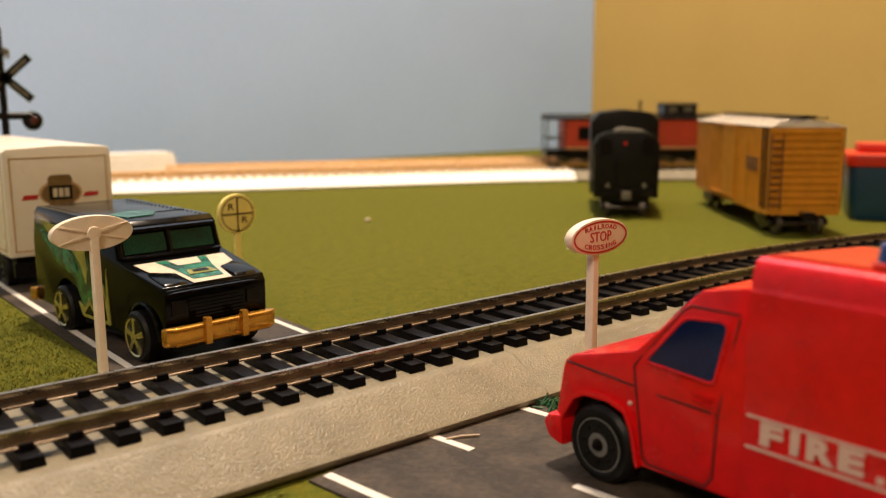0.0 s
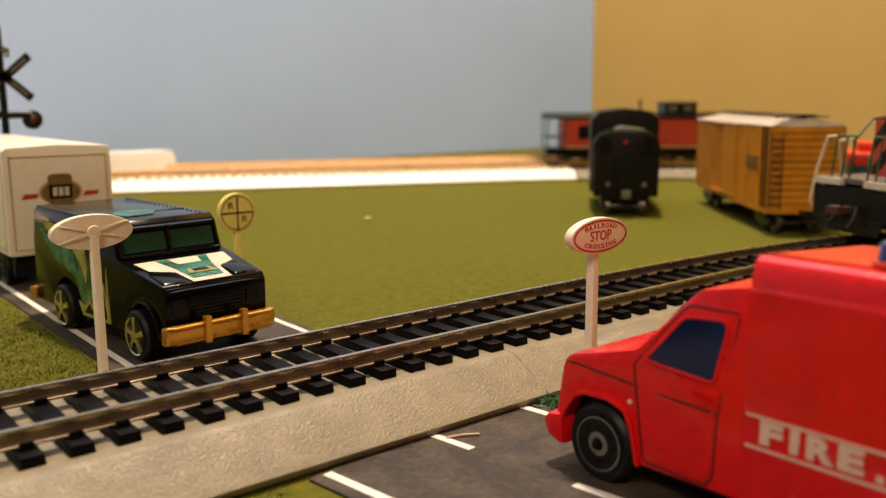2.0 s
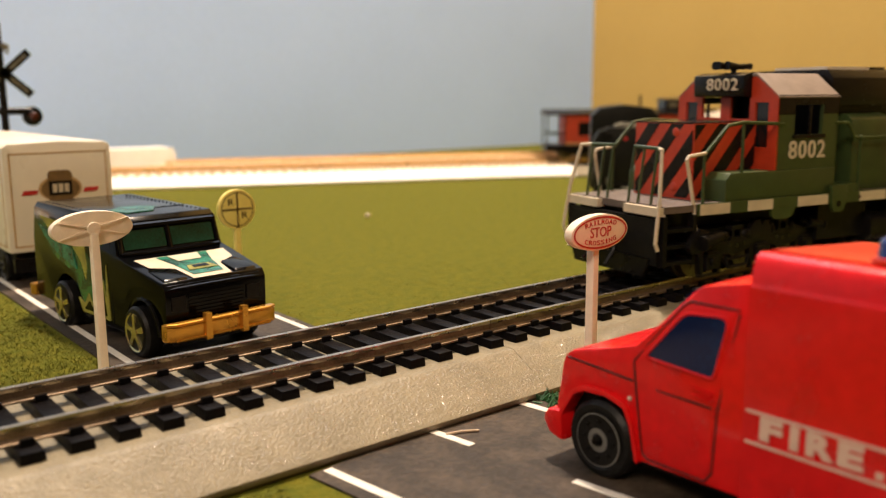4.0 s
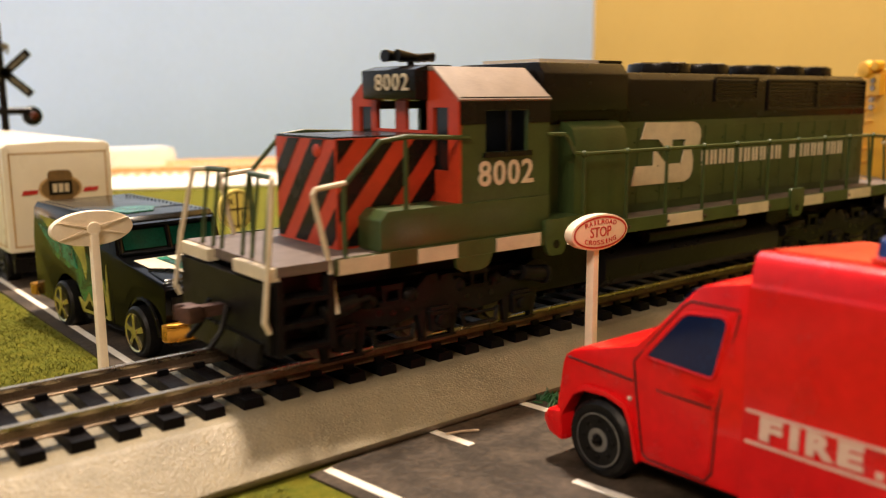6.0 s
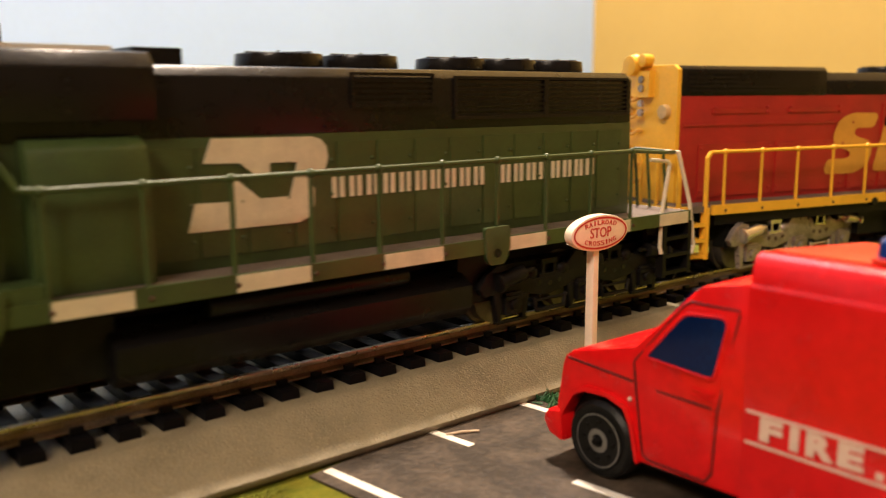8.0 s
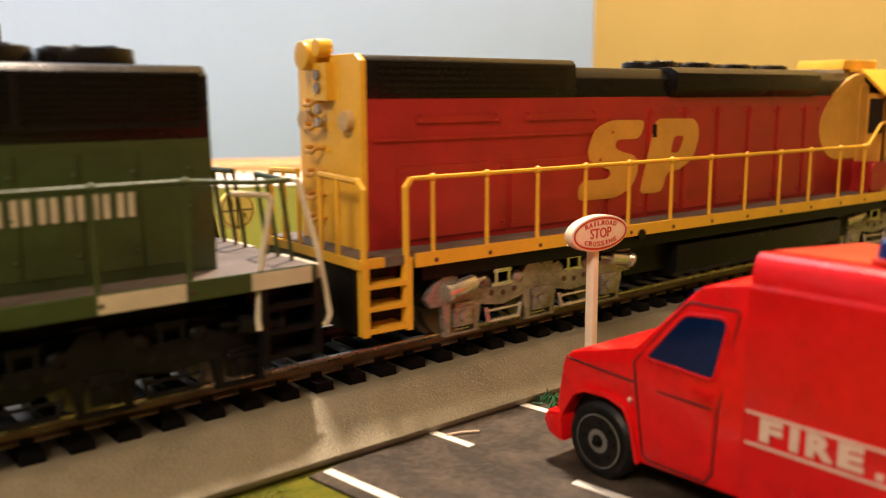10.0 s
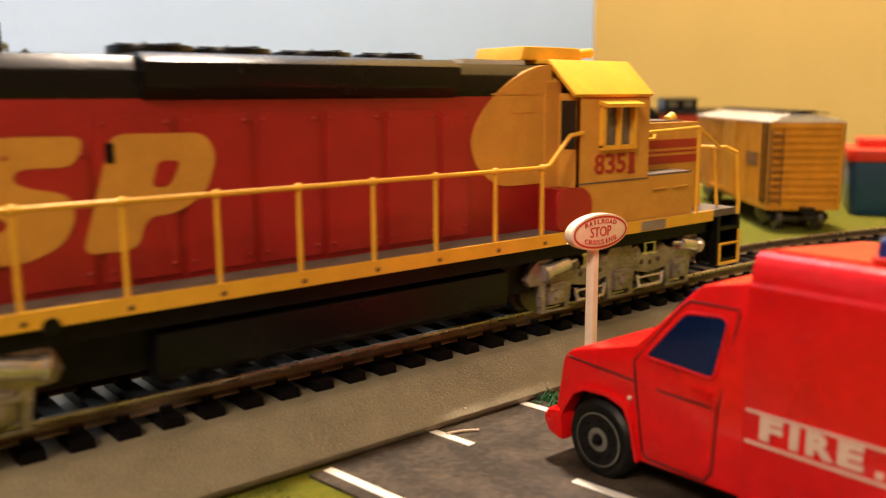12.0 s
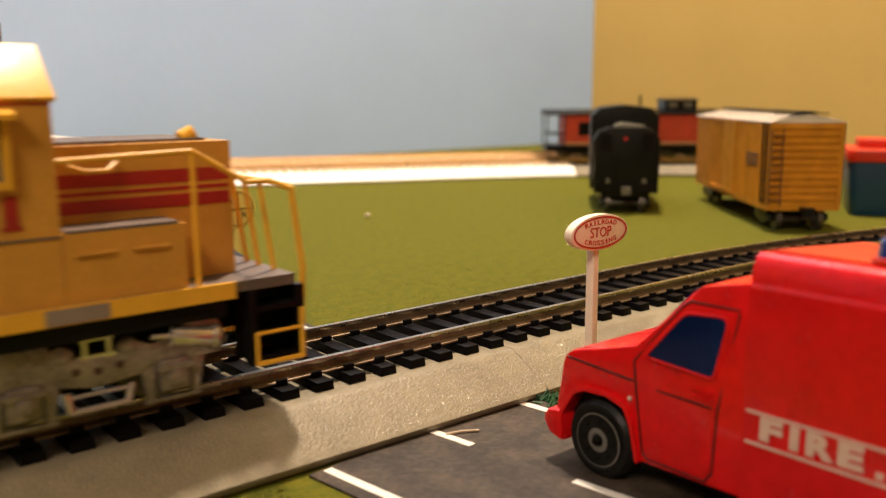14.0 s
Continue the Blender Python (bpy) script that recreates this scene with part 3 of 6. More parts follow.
def green_loco():
    lo = thing("green_locomotive", "green and black diesel locomotive with orange striped nose", "locomotive")
    # frame, deck and sill
    bm = bm_new()
    box(bm, -101, -17.6, 16.6, 101, 17.6, 18.2)
    part("deck", bm, M["deck"], lo, "weathered grey-brown walkway deck")
    bm = bm_new(); box(bm, -99, -8, 8, 99, 8, 16.5); box(bm, -44, -13.5, 5.5, -25, 13.5, 16.4); box(bm, 37, -13.5, 5.5, 46, 13.5, 16.4)
    part("frame", bm, M["underframe"], lo)
    for side in (-1, 1):
        bm = bm_new(); ys = sorted((17.6 * side, 18.1 * side)); box(bm, -91, ys[0], 15.6, 101, ys[1], 18.4)
        sill = part("side_sill", bm, M["bngreen"], lo, "green side sill with cream blocks")
        for x0, x1 in ((-90.5, -81), (-75, -66.5), (-57.5, -46.5), (-34, -23.5), (-8.6, 3.6), (17.5, 29.8), (43, 55), (68, 80), (90, 100)):
            bm = bm_new(); ys = sorted((18.1 * side, 18.25 * side)); box(bm, x0, ys[0], 15.7, x1, ys[1], 18.2)
            part("cream_block", bm, M["cream"], sill)
        bm = bm_new(); ys = sorted((17.4 * side, 18.2 * side))
        prism(bm, rounded([(-67.0, 15.7), (-58.4, 15.7), (-59.4, 13.6), (-61.0, 13.0), (-65.4, 13.0), (-66.6, 13.8)], 0.4), "y", ys[0], ys[1])
        part("side_plate", bm, M["bngreen"], lo)
        for px in (-42.6, 42.2):   # jacking pads
            bm = bm_new(); prism(bm, rounded([(px - 3.0, 20.4), (px + 3.2, 20.4), (px + 3.2, 16.4), (px + 1.9, 13.4), (px - 1.7, 13.4), (px - 2.6, 15.0)], 0.8), "y", *sorted((17.5 * side, 18.5 * side)))
            pad = part("jacking_pad", bm, M["bngreen"], lo, soften=0.15)
            # a dark disc is drawn for the shade inside the pad's hole
            bm = bm_new(); rod(bm, (px, 18.2 * side, 15.6), (px, 18.6 * side, 15.6), 0.85, n=14); part("pad_hole_disc", bm, M["soot"], pad)
        bm = bm_new(); box(bm, -44.8, min(12 * side, 17.6 * side), 18.2, -34.6, max(12 * side, 17.6 * side), 20.4)
        part("step_box", bm, M["bngreen"], lo, soften=0.2)
    # fuel tank
    bm = bm_new(); prism(bm, [(-14.5, 4.0), (-16.5, 6.0), (-16.5, 10.0), (-13, 12.2), (13, 12.2), (16.5, 10.0), (16.5, 6.0), (14.5, 4.0)], "x", -26, 38)
    part("fuel_tank", bm, M["black"], lo, "gloss black fuel tank", soften=0.5)
    for side in (-1, 1):
        bm = bm_new(); rod(bm, (-12, 14.6 * side, 13.4), (24, 14.6 * side, 13.4), 1.7, n=16)
        part("air_tank", bm, M["black"], lo, soften=0.3)
    # long hood
    bm = bm_new(); prism(bm, hood_section(10.9, 37.8, 0.02, 18.2), "x", -43.5, 88)
    part("hood", bm, M["bngreen"], lo, "green long hood", soften=0.2)
    bm = bm_new(); prism(bm, hood_section(10.95, 48.2, 1.6, 37.8), "x", -43.5, 88)
    roof = part("hood_roof", bm, M["soot"], lo, "black upper hood and roof", soften=0.3)
    bm = bm_new(); prism(bm, [(-13.2, 40.5), (-13.4, 47.6), (-11.6, 49.8), (11.6, 49.8), (13.4, 47.6), (13.2, 40.5)], "x", -41.5, -17)
    part("dust_bin_hatch", bm, M["soot"], roof, soften=0.3)
    bm = bm_new(); box(bm, -38, -8.5, 49.8, -21, 8.5, 50.6)
    part("hatch_lid", bm, M["boxroof"], roof, "pale weathered roof hatch", soften=0.3)
    bm = bm_new(); box(bm, -17, -5, 48, -9.5, 5, 50.8)
    part("exhaust_stack", bm, M["soot"], roof, soften=0.5)
    for x, r in ((9.5, 7.2), (25.4, 6.8), (46.5, 6.6), (60.4, 6.6), (74.4, 6.6)):
        fan(lo, x, 48.9, r)
    for side in (-1, 1):
        for x0, x1, z0, z1 in ((16.8, 33, 42.4, 47.0), (38.8, 61, 40.0, 46.6), (62.2, 86, 40.0, 46.6)):
            bm = bm_new(); slats(bm, x0, x1, 10.9 * side, z0, z1, 0.9, 0.35 * side)
            part("radiator_grille", bm, M["black"], roof)
            bm = bm_new()
            ys = sorted((10.8 * side, 11.4 * side))
            for a, b, c, d in ((x0 - 0.5, x1 + 0.5, z0 - 0.6, z0), (x0 - 0.5, x1 + 0.5, z1, z1 + 0.5), (x0 - 0.6, x0, z0 - 0.6, z1 + 0.5), (x1, x1 + 0.6, z0 - 0.6, z1 + 0.5)):
                box(bm, a, ys[0], c, b, ys[1], d)
            part("grille_frame", bm, M["soot"], roof)
        # doors along the hood
        x = -18.6
        while x < 84:
            bm = bm_new(); ys = sorted((10.9 * side, 11.08 * side)); box(bm, x, ys[0], 20.0, x + 7.4, ys[1], 36.4)
            d = part("hood_door", bm, M["bngreen"], lo, soften=0.08)
            bm = bm_new()
            for z in (22.5, 28, 33.5):
                ball(bm, (x + 6.8, 11.1 * side, z), 0.32, n=6)
            part("latch", bm, M["bngreen"], d)
            x += 8.0
        # blower duct beside the cab
        bm = bm_new()
        pts = [(10.9, 18.2), (15.4, 18.2), (15.4, 34.5), (14.6, 37.0), (12.8, 38.2), (10.9, 38.4)]
        prism(bm, [(p[0] * side, p[1]) for p in pts], "x", -34.8, -19.2)
        part("blower_duct", bm, M["bngreen"], lo, "bulging green blower duct", soften=0.3)
        bm = bm_new(); box(bm, -43.3, min(10.9 * side, 12.2 * side), 18.3, -37.6, max(10.9 * side, 12.2 * side), 37.6)
        part("hood_door", bm, M["bngreen"], lo, soften=0.2)
    # emblem and name bars
    for side in (-1, 1):
        y0, y1 = sorted((11.1 * side, 11.3 * side))
        bm = bm_new()
        prism(bm, [(-8.4, 37.6), (8.6, 37.4), (10.2, 36.9), (11.2, 35.8), (11.5, 34.0), (11.0, 32.4), (9.9, 31.5), (8.4, 31.1), (5.2, 31.1), (5.8, 33.5), (1.0, 33.6), (1.0, 31.8), (-1.6, 31.9), (-4.0, 33.8), (-9.8, 34.0)], "y", y0, y1)
        part("emblem", bm, M["cream"], lo, "cream slanted emblem", at=at_mm(0, 0, 0))
        bm = bm_new()
        prism(bm, [(-12.6, 24.0), (5.8, 23.9), (7.6, 24.6), (8.7, 26.4), (8.8, 29.0), (8.0, 31.0), (5.2, 31.0), (4.4, 28.2), (-0.8, 28.2), (-4.6, 31.3), (-5.3, 31.3), (-5.5, 28.1), (-11.4, 28.2)], "y", y0, y1)
        part("emblem", bm, M["cream"], lo, "cream slanted emblem")
        # the name as plain upright bars, two for each character
        x = 12.2
        for k in range(19):
            if k != 10:
                for o in (0.0, 1.5):
                    bm = bm_new(); box(bm, x + o, y0, 27.3, x + o + 0.82, y1, 30.7)
                    part("name_bar", bm, M["cream"], lo, "small cream bar on the hood side")
            x += 3.42
    # cab
    cab = new("cab"); cab.parent = lo; tagged(cab, "green cab with orange front and grey roof")
    for side in (-1, 1):
        ya, yb = sorted((16 * side, 17 * side))
        bm = bm_new()
        box(bm, -65, ya, 18.2, -43.4, yb, 33.6); box(bm, -65, ya, 40.9, -43.4, yb, 43.2)
        box(bm, -65, ya, 33.6, -59.2, yb, 40.9); box(bm, -48.9, ya, 33.6, -43.4, yb, 40.9)
        part("cab_side", bm, M["bngreen"], cab, "green cab side wall")
        bm = bm_new(); ys = sorted((16.95 * side, 17.15 * side)); box(bm, -65, ys[0], 38.6, -59.3, ys[1], 43.3); box(bm, -48.8, ys[0], 38.6, -43.4, ys[1], 43.3); box(bm, -59.3, ys[0], 41.0, -48.8, ys[1], 43.3)
        part("cab_band", bm, M["soot"], cab, "black band under the cab roof")
        bm = bm_new(); ys = sorted((16.9 * side, 17.6 * side)); box(bm, -59.8, ys[0], 32.7, -48.3, ys[1], 33.6); box(bm, -54.4, ys[0] , 33.6, -53.8, ys[1] - 0.1, 40.9)
        part("window_frame", bm, M["soot"], cab)
        bm = bm_new(); ys = sorted((17.0 * side, 17.3 * side)); box(bm, -64.6, ys[0], 24.2, -43.6, ys[1], 24.7)
        part("cab_seam", bm, M["soot"], cab)
    bm = bm_new()
    prism(bm, [(-17.4, 42.9), (-9.9, 48.7), (9.9, 48.7), (17.4, 42.9), (17.0, 42.4), (9.6, 47.9), (-9.6, 47.9), (-17.0, 42.4)], "x", -65.4, -43.2)
    part("cab_roof", bm, M["roofgrey"], cab, "cab roof with sloped sides, grey lightened as if lit", soften=0.15)
    # cab front with openings: columns beside doors and windows
    def front_piece(name, y0, y1, z0, z1):
        bm = bm_new(); box(bm, -65.4, min(y0, y1), z0, -64.6, max(y0, y1), z1)
        part(name, bm, M["orange"], cab, "orange-red piece of the cab front")
    for side in (-1, 1):
        front_piece("front_post", 8.2 * side, 9.9 * side, 33, 47.8)
        front_piece("front_post", 14.2 * side, 17.0 * side, 18.2, 43.1)
        front_piece("front_panel", 9.9 * side, 14.2 * side, 18.2, 30.5)
        bm = bm_new(); prism(bm, [(9.9 * side, 41.5), (14.2 * side, 41.5), (14.2 * side, 43.12), (17.0 * side, 43.12), (14.2 * side, 45.2), (9.9 * side, 48.2)], "x", -65.4, -64.6)
        part("front_gusset", bm, M["orange"], cab)
    front_piece("windscreen_sill", -8.2, 8.2, 35.6, 37.4)
    front_piece("windscreen_post", -1.6, 1.6, 37.4, 43)
    for side in (-1, 1):
        bm = bm_new(); a, b = sorted((10.3 * side, 13.8 * side)); box(bm, -64.9, a, 30.5, -64.5, b, 41.5)
        part("cab_door_window", bm, M["darkpane"], cab, "dark narrow front door window")
    bm = bm_new(); prism(bm, [(-65.4, 42.6), (-68.2, 43.0), (-68.4, 48.2), (-65.4, 49.0), (-60, 49.0), (-60, 42.6)], "y", -8.6, 8.6)
    nb = part("number_board", bm, M["soot"], cab, "black number board housing over the windscreen", soften=0.3)
    for y in (-1.6,):
        digits("road_digit", "8002", 4.2, 2.3, 2.75, M["cream"], nb, at_mm(-68.55, y, 45.8, 90, 0, -90) @ pose(0, 0, 0, 2, 0, 0), "cream road number digit", offset=0.05)
    bm = bm_new(); box(bm, -44.2, -16, 18.2, -43.4, 16, 43); part("cab_back", bm, M["underframe"], cab)
    bm = bm_new(); box(bm, -64, -3, 18.2, -58, 3, 34); box(bm, -53, -12, 18.2, -48, -6, 32); part("cab_interior", bm, M["black"], cab, "dark control stand and seat")
    for side in (-1, 1):
        digits("road_digit", "8002", 6.2, 2.9, 3.45, M["cream"], cab, at_mm(-54.2, 17.08 * side, 29.6, 90, 0, 0 if side < 0 else 180), "cream road number digit", offset=0.1)
    # horn
    bm = bm_new(); box(bm, -63.6, -3, 49.8, -62.4, 3, 50.4); rod(bm, (-63, 0, 48.2), (-63, 0, 50.2), 0.7, n=10)
    horn = part("air_horn", bm, M["black"], lo, "black multi-chime air horn")
    for y, l in ((-2.2, 4.6), (0, 5.6), (2.2, 4.6)):
        bm = bm_new(); rod(bm, (-63, y, 50.6), (-63 - l, y, 50.8), 0.45, 1.1, n=12); rod(bm, (-63, y, 50.6), (-59.5, y, 50.6), 0.45, 0.9, n=12)
        part("horn_trumpet", bm, M["black"], horn)
    # nose with diagonal stripes
    bm = bm_new(); box(bm, -86, -10.4, 18.2, -65.5, 10.4, 36.6)
    nose = part("nose", bm, M["orange"], lo, "orange-red short hood with black diagonal stripes", soften=0.5)
    bm = bm_new(); box(bm, -86.1, -10.0, 36.55, -65.5, 10.0, 36.9)
    part("nose_top", bm, M["soot"], nose)
    def stripe(lo_c, hi_c, flip):
        # the band lo_c < u + z*0.85 < hi_c, cut to the face 0..20.8 wide and 18.6..36.4 high
        poly = [(0.3, 18.6), (20.5, 18.6), (20.5, 36.4), (0.3, 36.4)]
        for c, keep in ((lo_c, 1), (hi_c, -1)):
            out = []
            for i, p in enumerate(poly):
                q = poly[(i + 1) % len(poly)]
                fp, fq = keep * (p[0] - flip * (p[1] - 18.6) * 0.85 - c), keep * (q[0] - flip * (q[1] - 18.6) * 0.85 - c)
                if fp >= 0: out.append(p)
                if fp * fq < 0:
                    k = fp / (fp - fq); out.append((p[0] + (q[0] - p[0]) * k, p[1] + (q[1] - p[1]) * k))
            poly = out
            if len(poly) < 3: return None
        return poly
    for k in range(-3, 5):
        pl = stripe(k * 8.4 - 2.0, k * 8.4 + 2.2, 1)
        if pl:
            bm = bm_new(); prism(bm, [(10.4 - u, z) for u, z in pl], "x", -86.12, -85.9); part("nose_stripe", bm, M["soot"], nose, "black diagonal stripe")
        for side in (-1, 1):
            pl = stripe(k * 8.4 - 2.0 + 3.2, k * 8.4 + 2.2 + 3.2, 1)
            if pl:
                ys = sorted((10.38 * side, 10.52 * side))
                bm = bm_new(); prism(bm, [(-86 + u, z) for u, z in pl], "y", *ys); part("nose_stripe", bm, M["soot"], nose, "black diagonal stripe")
    bm = bm_new()
    for z in (21, 34.5): ball(bm, (-86.1, -4.4, z), 1.2, (0.3, 1, 1), 10)
    part("rivet", bm, M["orange"], nose)
    # battery boxes beside the nose
    for side in (-1, 1):
        ys = sorted((10.5 * side, 17.4 * side))
        bm = bm_new(); prism(bm, [(-82, 18.2), (-65, 18.2), (-43.5, 18.2), (-43.5, 25.0), (-80.4, 25.0), (-82, 23.4)], "y", ys[0], ys[1])
        part("battery_box", bm, M["bngreen"], lo, "green battery box beside the cab", soften=0.3)
    # front and rear platforms
    for way in (-1, 1):
        xs = sorted((100.6 * way, 102.4 * way))
        bm = bm_new(); box(bm, xs[0], -17.0, 4.5, xs[1], 17.0, 15.4)
        part("pilot", bm, M["underframe"], lo, soften=0.3)
        bm = bm_new(); box(bm, xs[0], -17.4, 16.0, xs[1] + 0.1, -5, 18.0); box(bm, xs[0], 5, 16.0, xs[1] + 0.1, 17.4, 18.0)
        part("end_beam", bm, M["cream"], lo, "cream painted end beam")
        bm = bm_new(); xs = sorted((102.4 * way, 103.0 * way)); prism(bm, [(-13, 1.5), (13, 1.5), (15, 6), (-15, 6)], "x", *xs)
        part("snow_plough", bm, M["black"], lo)
        xs = sorted((101 * way, 92 * way))
        steps(lo, xs[0], xs[1], M["underframe"], M["black"])
        coupler(lo, 101 * way, way)
        for side in (-1, 1):
            bm = bm_new()
            wire(bm, [(102.6 * way, 17.6 * side, 8.2), (103.4 * way, 17.6 * side, 10), (102.0 * way, 17.0 * side, 20), (100 * way, 15 * side, 31), (98.5 * way, 12.5 * side, 31.2)], 0.45)
            part("grab_rail", bm, M["cream"], lo, "cream corner grab rail")
            bm = bm_new()
            wire(bm, [(91.0 * way, 18.0 * side, 9.5), (91.0 * way, 17.6 * side, 11), (91.8 * way, 17.2 * side, 18), (94.2 * way, 17.0 * side, 28.6), (93.6 * way, 16.9 * side, 29.4), (88 * way, 16.6 * side, 30.0)], 0.45)
            part("grab_rail", bm, M["cream"], lo, "cream corner grab rail")
        bm = bm_new()
        wire(bm, [(98.5 * way, -12.5, 31.2), (98.5 * way, -4, 31.4)], 0.45); wire(bm, [(98.5 * way, 4, 31.4), (98.5 * way, 12.5, 31.2)], 0.45)
        er = part("end_railing", bm, M["bngreen"], lo, "green end platform railing")
        for y in (-12, -7.5, -4, 4, 7.5, 12):
            bm = bm_new(); wire(bm, [(100.2 * way, y, 18), (99.8 * way, y, 22), (98.5 * way, y, 31.4)], 0.36)
            part("railing_post", bm, M["bngreen"], er)
    for side in (-1, 1):
        bm = bm_new()
        wire(bm, [(-88, 16.6 * side, 30.0), (-81.5, 16.9 * side, 36.3), (-76.5, 16.9 * side, 36.9), (-63, 17.2 * side, 36.3)], 0.45)
        rod(bm, (-76.5, 16.9 * side, 25.0), (-76.5, 16.9 * side, 36.9), 0.42, n=7); rod(bm, (-88.4, 16.6 * side, 18.2), (-88.4, 16.6 * side, 30.0), 0.42, n=7)
        part("handrail", bm, M["bngreen"], lo)
    rails_along(lo, (-34, -21.2, -8.4, 4.6, 17.2, 30.4, 43.2, 55.8, 68.4, 81), 18.2, 32.2, M["bngreen"],
                ([(-44, 16.9, 36.3), (-39.4, 17.0, 36.2), (-38.4, 17.0, 35.4), (-36.6, 17.2, 32.5)], [(92, 17.0, 31.4), (98.5, 15, 31.2)]))
    for x, n in ((-69, "truck"), (69, "truck")):
        loco_truck(lo, x, M["underframe"], "black six-wheel truck")
    return lo


def red_loco():
    lo = thing("red_locomotive", "scarlet and yellow diesel locomotive with black roof", "locomotive")
    bm = bm_new(); box(bm, -107, -17.6, 15.6, 110, 17.6, 17.2)
    part("deck", bm, M["deck"], lo, "brown-grey walkway deck")
    bm = bm_new(); box(bm, -108, -8, 8, 108, 8, 15.5); box(bm, -44, -13.5, 5.5, -29, 13.5, 15.4); box(bm, 36, -13.5, 5.5, 45, 13.5, 15.4); part("frame", bm, M["underframe"], lo)
    for side in (-1, 1):
        ys = sorted((17.6 * side, 18.2 * side))
        bm = bm_new(); box(bm, -101, ys[0], 14.9, 100, ys[1], 17.3)
        sill = part("side_sill", bm, M["spyellow"], lo, "yellow side sill")
        bm = bm_new(); box(bm, -99, min(13 * side, 17 * side), 12.2, 99, max(13 * side, 17 * side), 14.8)
        part("cable_duct", bm, M["underframe"], lo)
        for x in (58, -44):
            bm = bm_new(); rod(bm, (x, 17 * side, 15), (x, 18.4 * side, 15), 1.2, n=12); part("lifting_lug", bm, M["black"], sill)
        bm = bm_new(); ys = sorted((18.2 * side, 18.35 * side)); box(bm, 74, ys[0], 15.1, 82, ys[1], 17.1)
        part("builder_plate", bm, M["roofgrey"], sill, "small grey maker's plate")
    bm = bm_new(); prism(bm, [(-14.5, 3.6), (-16.5, 5.2), (-16.5, 11.0), (-14, 12.0), (14, 12.0), (16.5, 11.0), (16.5, 5.2), (14.5, 3.6)], "x", -30, 37)
    part("fuel_tank", bm, M["black"], lo, "long black fuel tank", soften=0.5)
    for side in (-1, 1):
        bm = bm_new(); rod(bm, (-26, 15 * side, 12.9), (14, 15 * side, 12.9), 1.2, n=14); part("air_tank", bm, M["black"], lo, soften=0.3)
    # hood: red lower part, black top, yellow rear end
    bm = bm_new(); prism(bm, hood_section(11, 43.3, 0.02, 17.2), "x", -106, 51.5)
    part("hood", bm, M["spred"], lo, "scarlet long hood", soften=0.2)
    bm = bm_new(); prism(bm, hood_section(11.2, 50.6, 1.0, 43.3), "x", -106, -57)
    roof = part("hood_roof", bm, M["soot"], lo, "black upper hood and roof", soften=0.3)
    bm = bm_new(); prism(bm, hood_section(10.8, 49.3, 2.2, 43.3), "x", -57, 51.5)
    part("roof_centre", bm, M["soot"], roof, soften=0.3)
    bm = bm_new(); prism(bm, [(-11, 43.0), (-13.0, 45.0), (-13.2, 48.4), (-11, 49.7), (11, 49.7), (13.2, 48.4), (13.0, 45.0), (11, 43.0)], "x", -28, 28.5)
    part("blower_housing", bm, M["soot"], roof, "flared black roof housing", soften=0.3)
    bm = bm_new(); prism(bm, [(-11.0, 17.3), (-11.2, 49.6), (-9.5, 50.8), (9.5, 50.8), (11.2, 49.6), (11.0, 17.3)], "x", -107.2, -105.9)
    rear = part("hood_end", bm, M["spyellow"], lo, "yellow hood end with lamps and grab irons", soften=0.3)
    bm = bm_new()
    rod(bm, (-107, 3.5, 50.8), (-110.5, 3.5, 50.8), 2.5, n=18); ball(bm, (-108.4, 3.5, 51.0), 2.8, (0.8, 1, 1), 16); rod(bm, (-107, -0.6, 52.0), (-109.8, -0.6, 52.0), 1.6, n=16)
    box(bm, -109, -2.6, 43, -107, 2.6, 49.5)
    part("tail_lamp", bm, M["spyellow"], rear, "yellow lamp housing", soften=0.2)
    bm = bm_new()
    rod(bm, (-107, -7.4, 39.5), (-108.6, -7.4, 39.5), 1.9, 1.7, n=16); rod(bm, (-107, 7.4, 39.5), (-108.6, 7.4, 39.5), 1.9, 1.7, n=16)
    part("class_lamp", bm, M["goldline"], rear)
    for k in range(6):
        bm = bm_new(); z = 22 + 4.2 * k
        wire(bm, [(-107, 1.6, z), (-108.8, 1.8, z), (-109.2, 2.8, z - 0.8), (-109.2, 4.8, z - 0.8), (-108.8, 5.8, z), (-107, 6.0, z)], 0.42); part("grab_iron", bm, M["spgold"], rear)
    bm = bm_new()
    for z in (47.4, 45.2, 41.5, 39.2): rod(bm, (-108.8, 0, z), (-109.6, 0, z), 0.9, n=10)
    part("lamp_lens", bm, M["silver"], rear, "clear lamp lens")
    for side in (-1, 1):
        y0, y1 = sorted((11.0 * side, 11.4 * side))
        for x0, x1, z0, z1 in ((-100, -75.5, 18.5, 31.5), (-74, -49, 18.5, 31.5), (-96, -77, 39.0, 40.2), (-70.5, -51, 39.0, 40.2), (-47, -36, 18.2, 37), (-34.5, -24, 18.2, 41), (-22.5, -12, 18.2, 41), (-10.5, 0, 18.2, 41),
                               (1.5, 12, 18.2, 41), (13.5, 24, 18.2, 41), (25.5, 31.5, 18.2, 41)):
            bm = bm_new(); box(bm, x0, y0, z0, x1, y1, z1); d = part("hood_panel", bm, M["spred"], lo, soften=0.1)
            bm = bm_new()
            for z in (z0 + 1.5, z1 - 1.0): ball(bm, (x1 - 0.8, 11.42 * side, z), 0.38, n=6); ball(bm, (x0 + 0.8, 11.42 * side, z), 0.33, n=6)
            part("latch", bm, M["spred"], d)
